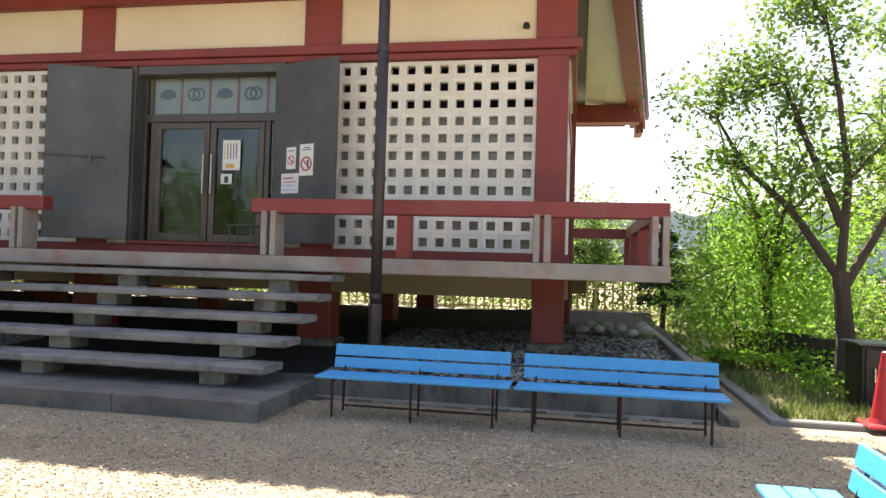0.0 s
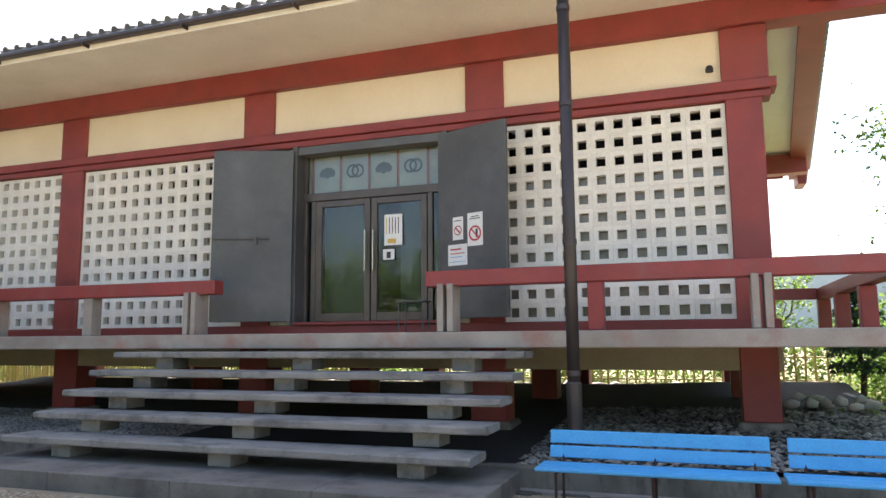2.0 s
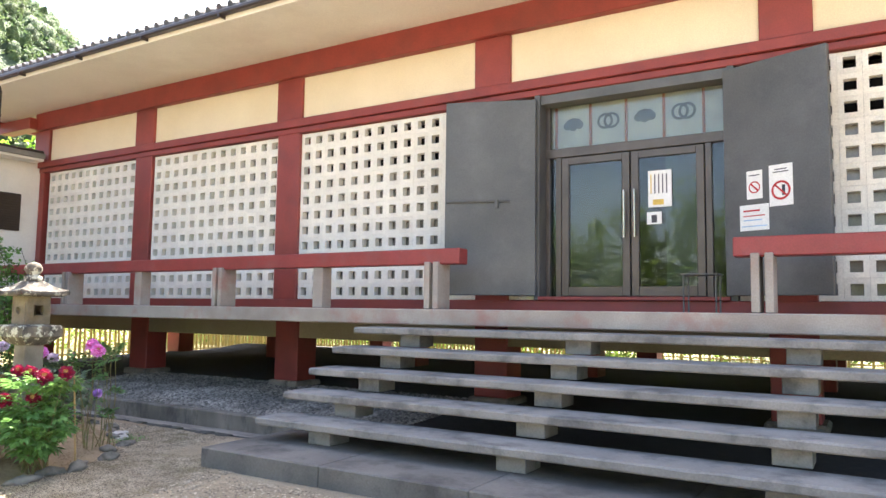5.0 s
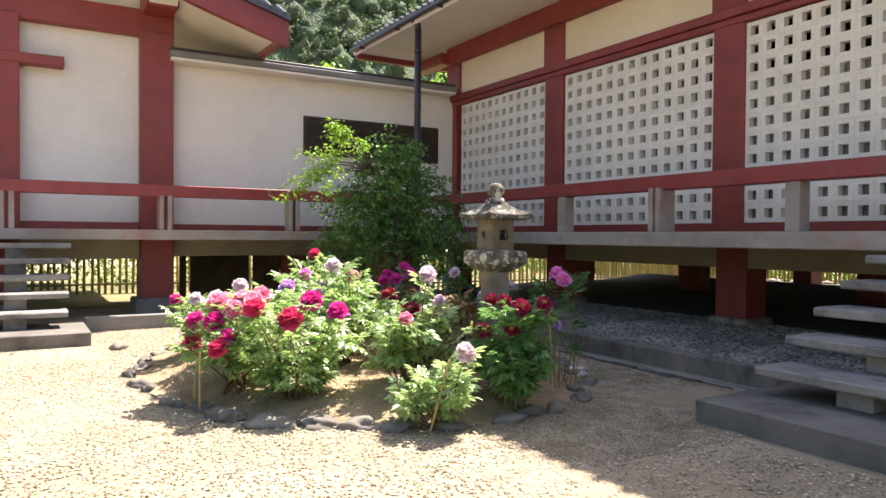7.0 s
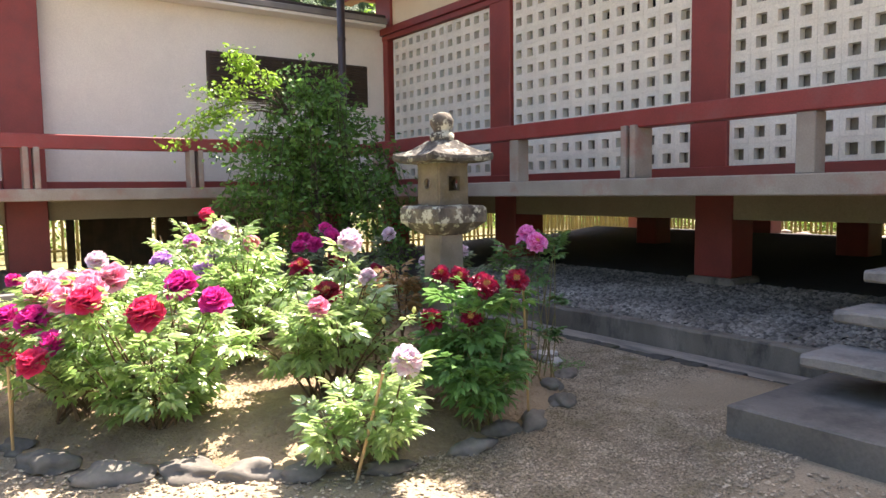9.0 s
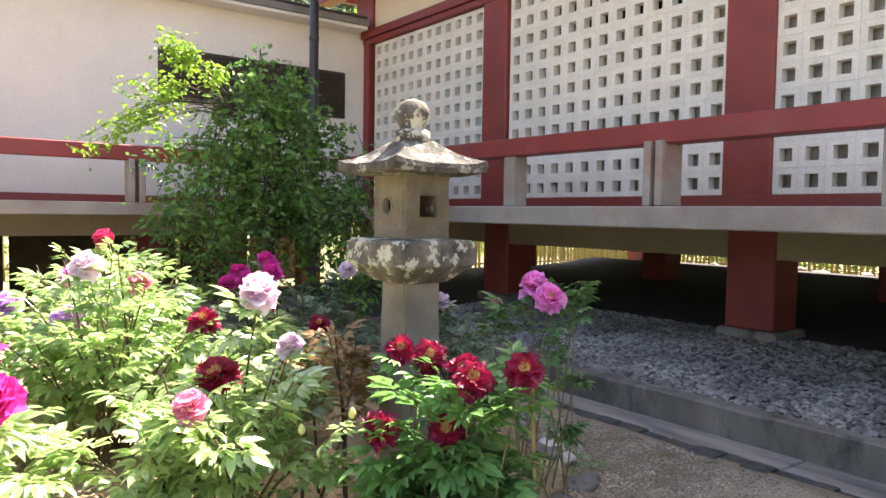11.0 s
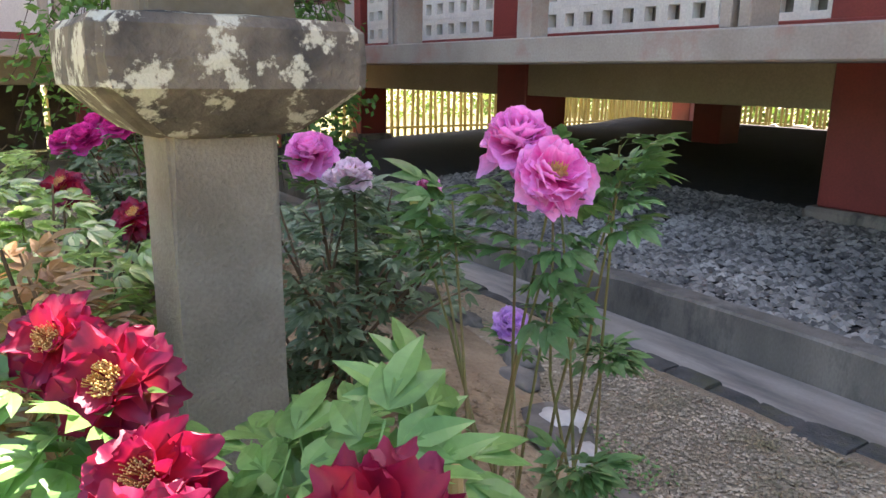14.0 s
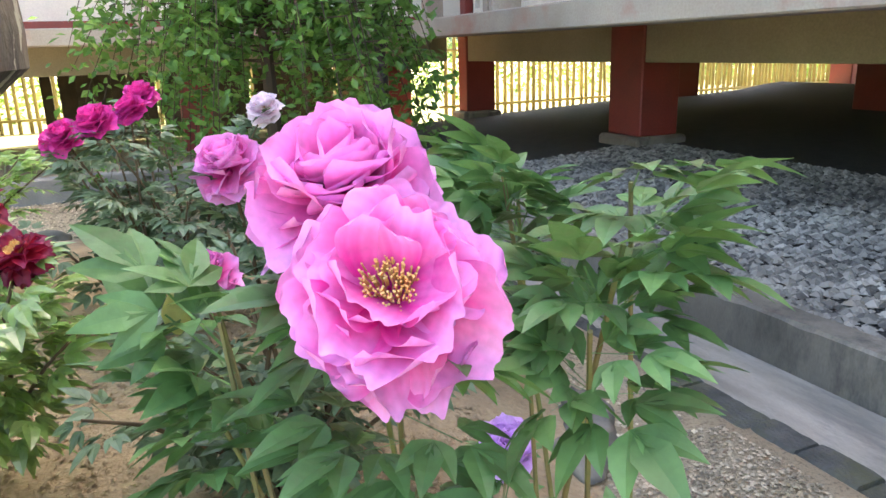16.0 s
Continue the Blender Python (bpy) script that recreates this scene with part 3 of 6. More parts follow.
def screen(x0, x1, n):
    w = (x1 - x0) / n
    backing = part("screen_back", box(x0, x1, WALL_Y + 0.13, WALL_Y + 0.16, 1.745, 3.82), BLOCK_GLASS, hall, "dull glass behind the block screen")
    # Black sheet paints the shade seen through the upper block holes.
    part("unlit_screen_back", box(x0, x1, WALL_Y + 0.5, WALL_Y + 0.53, 3.8, 4.6), UNLIT, hall)
    me = block_mesh(w, PITCH_Z, 0.132, 0.11)
    for i in range(n):
        for j in range(SZ):
            piece("block", me, pose(x0 + (i + 0.5) * w, WALL_Y, 1.745 + (j + 0.5) * PITCH_Z), backing)


screen(COLS[1] + 0.26, COLS[0] - 0.255, 12)
screen(COLS[3] + 0.255, -7.1, 17)
screen(COLS[4] + 0.285, COLS[3] - 0.255, 13)
screen(-19.14, COLS[4] - 0.285, 12)
part("jamb", box(-7.1, -7.02, 10.3, 10.62, 1.745, 4.6), STEEL, hall)
part("jamb", box(-4.56, -4.48, 10.3, 10.62, 1.745, 4.6), STEEL, hall)
part("screen_filler", box(-4.47, -4.17, 10.39, 10.5, 1.745, 4.6), WHITE, hall)

# entrance: glazed doors, side lights and the transom with its curtain of crests
DY = 10.55
part("lintel", box(-7.02, -4.56, 10.34, 10.62, 4.47, 4.598), STEEL, hall)
part("threshold", box(-7.02, -4.56, 10.24, 10.7, 1.742, 1.79, 0.006), RED, hall)
part("transom_bar", box(-7.02, -4.56, DY - 0.04, DY + 0.06, 3.73, 3.86, 0.008), FRAME, hall)
for x in (-6.83, -4.83):
    part("mullion", box(x - 0.04, x + 0.04, DY - 0.03, DY + 0.05, 1.79, 3.73, 0.006), FRAME, hall)
for x in (-7.0, -4.6):
    part("mullion", box(x - 0.02, x + 0.04, DY - 0.03, DY + 0.05, 1.79, 4.47, 0.006), FRAME, hall)
for x0, x1 in ((-6.98, -6.87), (-4.79, -4.61)):
    ob = part("side_light", box(x0, x1, DY + 0.005, DY + 0.013, 1.79, 3.73), GLASS, hall)
    ob.visible_shadow = False
for k, (x0, x1) in enumerate(((-6.78, -5.83), (-5.81, -4.88))):
    d = bmesh.new()
    box(x0, x0 + 0.1, DY - 0.035, DY + 0.03, 1.8, 3.72, 0.006, d)
    box(x1 - 0.1, x1, DY - 0.035, DY + 0.03, 1.8, 3.72, 0.006, d)
    box(x0 + 0.1, x1 - 0.1, DY - 0.034, DY + 0.029, 3.62, 3.72, 0.006, d)
    box(x0 + 0.1, x1 - 0.1, DY - 0.034, DY + 0.029, 1.8, 1.93, 0.006, d)
    door = part("glass_door", d, FRAME, hall, "dark metal framed glass door, closed")
    ob = part("pane", box(x0 + 0.1, x1 - 0.1, DY - 0.006, DY + 0.004, 1.93, 3.62), GLASS, door)
    ob.visible_shadow = False
    hx = x1 - 0.06 if k == 0 else x0 + 0.06
    h = tube([(hx, DY - 0.1, 2.57), (hx, DY - 0.1, 3.2)], 0.016, 0.016, 10)
    tube([(hx, DY - 0.1, 2.63), (hx, DY - 0.03, 2.63)], 0.009, 0.009, 6, h)
    tube([(hx, DY - 0.1, 3.14), (hx, DY - 0.03, 3.14)], 0.009, 0.009, 6, h)
    part("handle", h, CHROME, door, "long metal pull handle")
ob = part("transom_pane", box(-6.96, -4.58, DY + 0.005, DY + 0.012, 3.86, 4.47), GLASS, hall)
ob.visible_shadow = False
curtain = part("crest_curtain", box(-6.98, -4.57, DY + 0.07, DY + 0.08, 3.8, 4.47), CLOTH, hall, "grey-green cloth with printed crests behind the transom")
for i in range(5):
    x = -6.89 + i * 0.5
    part("cord", tube([(x, DY + 0.055, 3.86), (x, DY + 0.055, 4.46)], 0.02, 0.02, 6), CORD, curtain)
    c = x + 0.25
    if c > -4.7:
        continue
    if i % 2 == 1:
        for dx in (-0.045, 0.045):
            bm = bmesh.new()
            ring = [[bm.verts.new((c + dx + r * math.cos(a), DY + 0.062, 4.2 + r * math.sin(a))) for a in np.linspace(0, 2 * math.pi, 24, endpoint=False)] for r in (0.078, 0.112)]
            for q in range(24):
                bm.faces.new((ring[0][q], ring[0][(q + 1) % 24], ring[1][(q + 1) % 24], ring[1][q]))
            part("ring_crest", bm, GREYINK, curtain)
    else:
        bm = bmesh.new()
        for q in range(5):
            a = math.pi * (0.1 + 0.2 * q)
            bmesh.ops.create_circle(bm, cap_ends=True, segments=12, radius=0.06, matrix=pose(c + 0.09 * math.cos(a), DY + 0.063 - 0.0005 * q, 4.17 + 0.07 * math.sin(a), 90))
        bmesh.ops.create_circle(bm, cap_ends=True, segments=12, radius=0.06, matrix=pose(c, DY + 0.0595, 4.17, 90))
        part("leaf_crest", bm, GREYINK, curtain)
# Room walls coloured black in place of a dim interior.
part("room_back", box(-7.4, -4.2, 13.0, 13.05, 1.6, 5.4), UNLIT, hall)
part("room_side", box(-7.45, -7.4, 10.65, 13.0, 1.6, 5.4), UNLIT, hall)
part("room_side", box(-4.2, -4.15, 10.65, 13.0, 1.6, 5.4), UNLIT, hall)
# The cloth's dark colour gives the panes their dim green look.
part("inner_curtain", box(-6.75, -5.86, 10.78, 10.8, 1.82, 3.75), CLOTH_DIMMED, hall, "cloth hung behind the door glass, coloured dark like its reflections")
part("inner_curtain", box(-5.42, -4.9, 10.78, 10.8, 1.82, 3.75), CLOTH_DIMMED, hall)

# heavy steel leaves folded back
for name, hinge, end in (("steel_door_leaf", (-7.05, 10.24), (-8.24, 9.8)), ("steel_door_leaf", (-4.6, 10.24), (-3.46, 9.8))):
    d = Vector((end[0] - hinge[0], end[1] - hinge[1], 0))
    n = Vector((-d.y, d.x, 0)).normalized() * 0.07
    if n.y < 0:
        n = -n
    bm = bmesh.new()
    q = [Vector((*hinge, 0)), Vector((*end, 0)), Vector((*end, 0)) + n, Vector((*hinge, 0)) + n]
    lo, hi = [bm.verts.new(p + Vector((0, 0, 1.8))) for p in q], [bm.verts.new(p + Vector((0, 0, 4.53))) for p in q]
    bm.faces.new(lo)
    bm.faces.new(hi[::-1])
    for k in range(4):
        bm.faces.new((lo[k], lo[(k + 1) % 4], hi[(k + 1) % 4], hi[k]))
    bmesh.ops.bevel(bm, geom=bm.edges[:], offset=0.008, segments=1, affect="EDGES")
    leaf = part(name, bm, STEEL, hall, "heavy grey steel door leaf, open")
    if hinge[0] < -6:
        a, b = Vector((*end, 3.1)), Vector((*end, 3.1)) - d * 0.72
        out = -n.normalized() * 0.02
        part("locking_bar", tube([a - d * 0.02 + out, b + out], 0.016, 0.016, 6), STEEL, leaf)
        part("bar_bracket", box(b.x + 0.25 - 0.35, b.x + 0.29 - 0.35, a.y + 0.05, a.y + 0.1, 2.98, 3.1, 0.004), STEEL, leaf)

# roof: soffit, fascia, tiles
EX0, EX1, EY0, EY1, EZ = -20.9, 1.28, 8.45, 21.6, 5.9
bm = bmesh.new()
outer = [(EX0, EY0, EZ), (0.6, EY0, EZ), (0.6, EY1, EZ), (EX0, EY1, EZ)]
inner = [(-19.4, 10.3, 5.98), (0.1, 10.3, 5.98), (0.1, 19.9, 5.98), (-19.4, 19.9, 5.98)]
vo, vi = [bm.verts.new(p) for p in outer], [bm.verts.new(p) for p in inner]
vo2, vi2 = [bm.verts.new((p[0], p[1], p[2] + 0.05)) for p in outer], [bm.verts.new((p[0], p[1], p[2] + 0.05)) for p in inner]
for k in range(4):
    l = (k + 1) % 4
    bm.faces.new((vo[k], vo[l], vi[l], vi[k]))
    bm.faces.new((vo2[k], vi2[k], vi2[l], vo2[l]))
    bm.faces.new((vo[k], vo2[k], vo2[l], vo[l]))
part("soffit", bm, SOFFIT, hall, "pale plastered eave soffit with faint stains")
part("fascia", box(EX0, 1.55, EY0 - 0.03, EY0 + 0.02, 5.86, 6.02, 0.008), SOFFIT, hall)


def east_edge(y):
    """The east eave sweeps outwards to both corners."""
    return 0.75 + 0.105 * (max(y, 10.6) - 11) + 0.85 * max(0, (10.6 - y) / 2.15) ** 1.5


bm = bmesh.new()
last = None
for k in range(41):
    y = EY0 - 0.02 + (EY1 - EY0) * k / 40
    x, w = east_edge(y), 0.3 + 0.012 * (y - EY0)
    up = 0.05 * max(0, (10.9 - y) / 2.4) ** 2
    ring = [bm.verts.new(p) for p in ((x - w, y, 5.74 + up), (x, y, 5.7 + up), (x, y, 6.0 + up), (x - w, y, 5.86 + up))]
    if last:
        for q in range(4):
            bm.faces.new((last[q], last[(q + 1) % 4], ring[(q + 1) % 4], ring[q]))
    else:
        bm.faces.new(ring)
    last = ring
bm.faces.new(last[::-1])
strip = bmesh.new()
rows = [[strip.verts.new((x, EY0 + (EY1 - EY0) * k / 40, z)) for x, z in ((0.601, 5.9), (east_edge(EY0 + (EY1 - EY0) * k / 40) - 0.04, 5.9), (east_edge(EY0 + (EY1 - EY0) * k / 40) - 0.04, 5.94), (0.601, 5.94))] for k in range(41)]
for a, b in zip(rows, rows[1:]):
    for q in range(4):
        strip.faces.new((a[q], a[(q + 1) % 4], b[(q + 1) % 4], b[q]))
part("soffit", strip, SOFFIT, hall)
part("fascia", bm, RED, hall, "broad red painted eave board sweeping out to the corners")
part("hip_nose", box(1.5, 1.72, 20.6, 21.4, 5.42, 5.7, 0.02), RED, hall)
part("fascia", box(EX0 - 0.02, EX0 + 0.12, EY0, EY1, 5.78, 6.05, 0.01), RED, hall)
part("fascia", box(EX0, EX1, EY1 - 0.02, EY1 + 0.05, 5.8, 6.05, 0.01), RED, hall)
part("west_bracket", box(EX0 + 0.1, -19.5, 10.05, 10.35, 5.6, 5.86, 0.012), RED, hall)
bm = bmesh.new()
rid = [(-15.2, 14.3, 8.6), (-4.2, 14.3, 8.6)]
ev = [bm.verts.new((EX0, EY0 - 0.08, 6.05)), bm.verts.new((0.5, EY0 - 0.08, 6.05)), bm.verts.new((1.85, EY1, 6.1)), bm.verts.new((EX0, EY1, 6.1))]
rv = [bm.verts.new(p) for p in rid]
for f in ((ev[0], ev[1], rv[1], rv[0]), (ev[1], ev[2], rv[1]), (ev[2], ev[3], rv[0], rv[1]), (ev[3], ev[0], rv[0]), (ev[3], ev[2], ev[1], ev[0])):
    bm.faces.new(f)
roof = part("roof", bm, TILE, hall, "dark grey tiled hipped roof")


def cap_mesh(length, r=0.058):
    bm = tube([(0, -0.02, 0.02), (0, length, 0.02 + length * 0.42)], r, r, 10)
    box(-0.119, 0.119, -0.01, 0.05, -0.05, 0.01, 0.008, bm)
    me = bpy.data.meshes.new("roof_tile")
    bm.to_mesh(me)
    bm.free()
    me.materials.append(TILE)
    return me


CAP = cap_mesh(0.9)
for i in range(92):
    piece("roof_tile", CAP, pose(EX0 + 0.2 + i * 0.24, EY0 - 0.1, 6.03), roof)
for i in range(54):
    piece("roof_tile", CAP, pose(east_edge(EY0 + 0.2 + i * 0.24) + 0.07, EY0 + 0.2 + i * 0.24, 6.0, 0, 0, 90), roof)
gut = thing("roof_gutter", (-9.7, 8.36, 5.9), "dark brown half-round eave gutter with brackets", "gutter")
part("trough", box(EX0, EX1 + 0.1, EY0 - 0.16, EY0 - 0.04, 5.92, 6.0, 0.02), PIPE, gut)
for i in range(13):
    x = EX0 + 0.6 + i * 1.8
    part("bracket", box(x - 0.012, x + 0.012, EY0 - 0.17, EY0 + 0.05, 5.88, 5.93, 0.004), PIPE, gut)


def downpipe(x, y, z1):
    p = thing("downpipe", (x, y, GROUND), "dark brown rain pipe with wider sleeves", "pipe", "rain pipes")
    part("pipe", tube([(x, y, -0.05), (x, y, z1)], 0.07, 0.07, 14), PIPE, p, smooth=True)
    for z in (1.1, 2.55, 4.15, 5.3):
        part("sleeve", turned([(0.078, 0), (0.08, 0.01), (0.08, 0.05), (0.078, 0.06)], 14, (x, y, z)), PIPE, p)
    part("foot_sleeve", turned([(0.085, 0), (0.085, 1.0), (0.075, 1.02)], 14, (x, y, 0.02)), PIPE, p)
    part("elbow", tube([(x, y, z1 - 0.02), (x, y - 0.02, z1 + 0.08), (x, y - 0.1, z1 + 0.16)], 0.07, 0.07, 12), PIPE, p)


downpipe(-2.39, 8.47, 5.8)
downpipe(-17.9, 8.54, 5.8)

# railings: rails through doubled posts
def railing(x0, x1, posts, start_z=1.6):
    r = thing("railing", ((x0 + x1) / 2, 9.08, start_z), "red railing beam on grey concrete posts", "railing", "veranda railings")
    part("rail", box(x0, x1, 8.98, 9.2, 2.17, 2.37, 0.012), RED_RAIL, r)
    for x, double in posts:
        if double:
            for dx in (-0.1, 0.03):
                part("post", box(x + dx, x + dx + 0.08, 8.93, 9.24, 1.603, 2.2, 0.008), DECK, r)
        else:
            part("post", box(x - 0.09, x + 0.09, 9.0, 9.2, 1.603, 2.168, 0.008), RED_RAIL if x > -8 else DECK, r)
    return r


railing(-4.32, 1.12, ((-4.05, True), (-2.2, False), (-0.42, True), (1.0, True)))
railing(-18.25, -7.53, ((-7.92, True), (-9.85, False), (-11.85, True), (-13.87, False), (-15.9, True), (-17.6, False)))
side = thing("railing", (1.05, 14, 1.6), "red side railing beam on posts", "railing", "veranda railings")
part("rail", box(0.93, 1.11, 9.22, 14.85, 2.17, 2.37, 0.012), RED_RAIL, side)
part("rail", box(-0.1, 0.925, 14.66, 14.85, 2.17, 2.37, 0.012), RED_RAIL, side)
for y in (11.2, 13.0, 14.7):
    part("post", box(0.92, 1.12, y - 0.1, y + 0.1, 1.603, 2.168, 0.008), RED_RAIL, side)

# ---- stairs ----
R = 0.228


def stairs(y0, y1, label, m=None):
    """Open concrete stairs; local x is the way up, y runs along the treads."""
    s = thing("staircase", (0, 0, 0), label, "stairs", "courtyard stairs")
    for k in range(4):
        a, b = y0 - 0.12 + k * (y1 - y0 + 0.24) / 4, y0 - 0.12 + (k + 1) * (y1 - y0 + 0.24) / 4
        part("base_block", box(0.0, 1.45, a + 0.002, b - 0.002, -0.04, 0.185, 0.01), SLAB, s)
    for i in range(5):
        x = 0.59 + 0.403 * i
        part("tread", worn_slab(x, x + 0.5, y0 + 0.03 * (4 - i), y1, R * (i + 2) - GROUND - 0.08, R * (i + 2) - GROUND, i), STEP, s)
        for k in range(3):
            yc = y0 + (0.13 + 0.37 * k) * (y1 - y0)
            z0 = R * (i + 1) - GROUND if i else 0.185
            part("support", box(x + 0.14, x + 0.46, yc - 0.14, yc + 0.14, z0 + 0.001, R * (i + 2) - GROUND - 0.081, 0.006), STEP, s)
    return s


main = stairs(-5.75 / 2, 5.75 / 2, "broad open concrete stairs up to the hall doors")
main.matrix_basis = pose(-5.79, 6.14, GROUND, 0, 0, 90)
copy_thing(main, pose(-15.3, -0.72, GROUND, 0, 0, 180))["label"] = "open concrete stairs up to the side hall"


# ---- side hall and corridor to the west ----
WX = -19.45
corr = thing("corridor", (-20.5, 7.2, 0.2), "white plastered corridor between the halls with a louvred vent", "building", kind="structure")
part("wall", box(WX - 0.15, WX, 3.98, 10.6, 1.45, 4.85), WHITE, corr)
part("roof_slab", box(WX - 2.6, WX + 0.42, 3.9, 10.2, 4.86, 4.98, 0.015), CONCRETE, corr, "thin grey corridor roof edge")
part("roof_sheet", box(WX - 2.6, WX + 0.36, 3.9, 10.2, 4.984, 5.05, 0.015), PIPE, corr)
part("fascia", box(WX + 0.02, WX + 0.4, 3.92, 10.18, 4.8, 4.858, 0.01), WHITE, corr)
part("back_wall", box(WX - 2.5, WX - 2.4, 3.98, 10.1, 1.45, 4.85), WHITE, corr)
part("floor_slab", box(WX - 2.5, -18.6, 4.0, 10.1, 1.46, 1.59), GIRDER, corr)
part("girder", box(WX - 0.2, WX + 0.02, 4.0, 10.1, 1.1, 1.44, 0.01), GIRDER, corr)
part("sill_beam", box(WX, WX + 0.1, 3.98, 10.1, 1.6, 1.72, 0.008), RED, corr)
vent = part("vent_frame", box(WX + 0.003, WX + 0.05, 6.63, 9.92, 3.22, 4.05, 0.01), SLAT, corr, "dark brown louvred vent")
for i in range(14):
    z = 3.27 + i * 0.055
    part("slat", box(WX + 0.052, WX + 0.085, 6.68, 9.87, z, z + 0.03, 0.005), SLAT, vent)

whall = thing("side_hall", (-24, 0, 0.2), "white plastered side hall with thick red columns", "building", kind="structure")
part("wall", box(WX - 0.2, WX, -6.0, 3.4, 1.6, 5.3), WHITE, whall)
for y0, y1 in ((3.4, 3.98), (1.1, 1.47), (-2.9, -2.4), (-6.2, -5.7)):
    part("column", box(WX - 0.3, WX + 0.28, y0, y1, 0.3, 5.3, 0.012), RED, whall)
    part("column_base", box(WX - 0.45, WX + 0.4, y0 - 0.1, y1 + 0.1, 0.0, 0.32, 0.03), CONCRETE, whall)
part("wall_plate", box(WX - 0.2, WX + 0.22, -6.2, 4.0, 5.22, 5.7, 0.012), RED, whall)
part("tie_beam", box(WX + 0.01, WX + 0.3, -1.6, 2.15, 4.45, 4.63, 0.012), RED, whall, "red beam end over the side hall doorway")
part("sill_beam", box(WX + 0.002, WX + 0.12, -6.0, 3.39, 1.6, 1.74, 0.008), RED, whall)
part("door", box(WX + 0.002, WX + 0.05, -1.2, 0.92, 1.75, 4.4, 0.008), SLAT, whall, "dull olive-brown side hall door, closed")
part("door_jamb", box(WX + 0.004, WX + 0.1, 0.93, 1.09, 1.75, 4.44, 0.008), WHITE, whall)
part("floor_slab", box(WX - 6, WX, -6, 4.0, 1.46, 1.59), GIRDER, whall)
part("girder", box(WX - 0.1, WX + 0.1, -6.0, 3.9, 1.06, 1.45, 0.01), GIRDER, whall)
# gabled roof over the side hall: its north slope ends low above the corridor
RY, RZ, SY, SZ_LOW, OVER = -1.0, 8.15, 5.65, 5.2, -17.9
part("nose_beam", box(WX, -18.5, 3.42, 3.96, 5.6, 5.98, 0.02), RED, whall)
part("nose_cap", box(-18.498, -18.47, 3.45, 3.93, 5.63, 5.95, 0.006), WHITE, whall, "white painted beam end")
part("gable_wall", box(WX - 0.1, WX - 0.02, -6.0, 3.9, 5.7, 6.2), WHITE, whall)


def slab_between(a, b, x0, x1, t, sag=0.0, n=10):
    """A sloping slab from (y, z) a to (y, z) b between x0 and x1, t thick, with a slight hollow."""
    bm = bmesh.new()
    prev = None
    for k in range(n + 1):
        s = k / n
        y, z = a[0] + (b[0] - a[0]) * s, a[1] + (b[1] - a[1]) * s - sag * math.sin(math.pi * s)
        ring = [bm.verts.new((x, y, zz)) for x, zz in ((x0, z), (x1, z), (x1, z + t), (x0, z + t))]
        if prev:
            for q in range(4):
                bm.faces.new((prev[q], prev[(q + 1) % 4], ring[(q + 1) % 4], ring[q]))
        else:
            bm.faces.new(ring[::-1])
        prev = ring
    bm.faces.new(prev)
    return bm


SAG = 0.32
part("soffit", slab_between((RY, RZ), (SY, SZ_LOW), -30, OVER, 0.06, SAG), SOFFIT, whall, "shaded plaster underside of the side hall roof")
part("barge_board", slab_between((RY, RZ - 0.2), (SY + 0.1, SZ_LOW - 0.2), OVER + 0.001, OVER + 0.14, 0.46, SAG), RED, whall, "red barge board of the side hall roof")
part("eave_board", box(-30, OVER - 0.002, SY - 0.02, SY + 0.08, SZ_LOW - 0.12, SZ_LOW + 0.26, 0.01), RED, whall)
part("soffit", slab_between((RY, RZ), (-7.6, SZ_LOW), -30, OVER, 0.06, SAG), SOFFIT, whall)
wroof = part("roof", slab_between((RY, RZ + 0.265), (SY + 0.12, SZ_LOW + 0.265), -30, OVER + 0.2, 0.12, SAG), TILE, whall)
part("roof_slope", slab_between((RY, RZ + 0.265), (-7.6, SZ_LOW + 0.265), -30, OVER + 0.2, 0.12, SAG), TILE, whall)
for i in range(26):
    s = i / 25
    y = RY + (SY - RY) * s
    z = RZ + (SZ_LOW - RZ) * s - SAG * math.sin(math.pi * s)
    piece("roof_tile", CAP, pose(OVER + 0.2, y, z + 0.36, 0, 0, 90) @ Matrix.Diagonal((0.7, 0.5, 0.7, 1)), wroof)
for i in range(20):
    piece("roof_tile", CAP, pose(OVER - 0.2 - i * 0.4, SY + 0.14, SZ_LOW + 0.36, 0, 0, 180), wroof)
part("deck_edge", box(-18.55, -18.2, -6.0, 8.84, 1.42, 1.6, 0.012), DECK, whall, "weathered concrete veranda edge")
part("deck_slab", box(WX + 0.13, -18.56, -6.0, 8.84, 1.46, 1.592), DECK, whall)
for y in (-4, 0.5, 6.6, 9.5):
    part("pier", box(-20.2, -19.9, y - 0.2, y + 0.2, 0.0, 1.45, 0.01), RED, whall)
wr = thing("railing", (-18.3, 5, 1.6), "red railing beam on grey concrete posts", "railing", "veranda railings")
part("rail", box(-18.42, -18.22, 0.9, 8.95, 2.18, 2.39, 0.012), RED_RAIL, wr)
for y in (1.28, 3.68, 6.02, 8.3):
    for dy in (-0.11, 0.03):
        part("post", box(-18.46, -18.2, y + dy, y + dy + 0.08, 1.603, 2.2, 0.008), DECK, wr)
wk = thing("kerb", (-17, 3, 0), "pale concrete kerb before the side hall", "kerb", kind="structure")
part("kerb_stone", box(-17.0, -16.84, 2.3, 7.3, 0.0, 0.26, 0.012), CONCRETE, wk)
tagged(part("flat_stone", stone((-14.9, 2.55, 0.07), (0.22, 0.14, 0.06), 91), ROCK, None, smooth=True), "flat grey stone lying by the stairs", "stone")

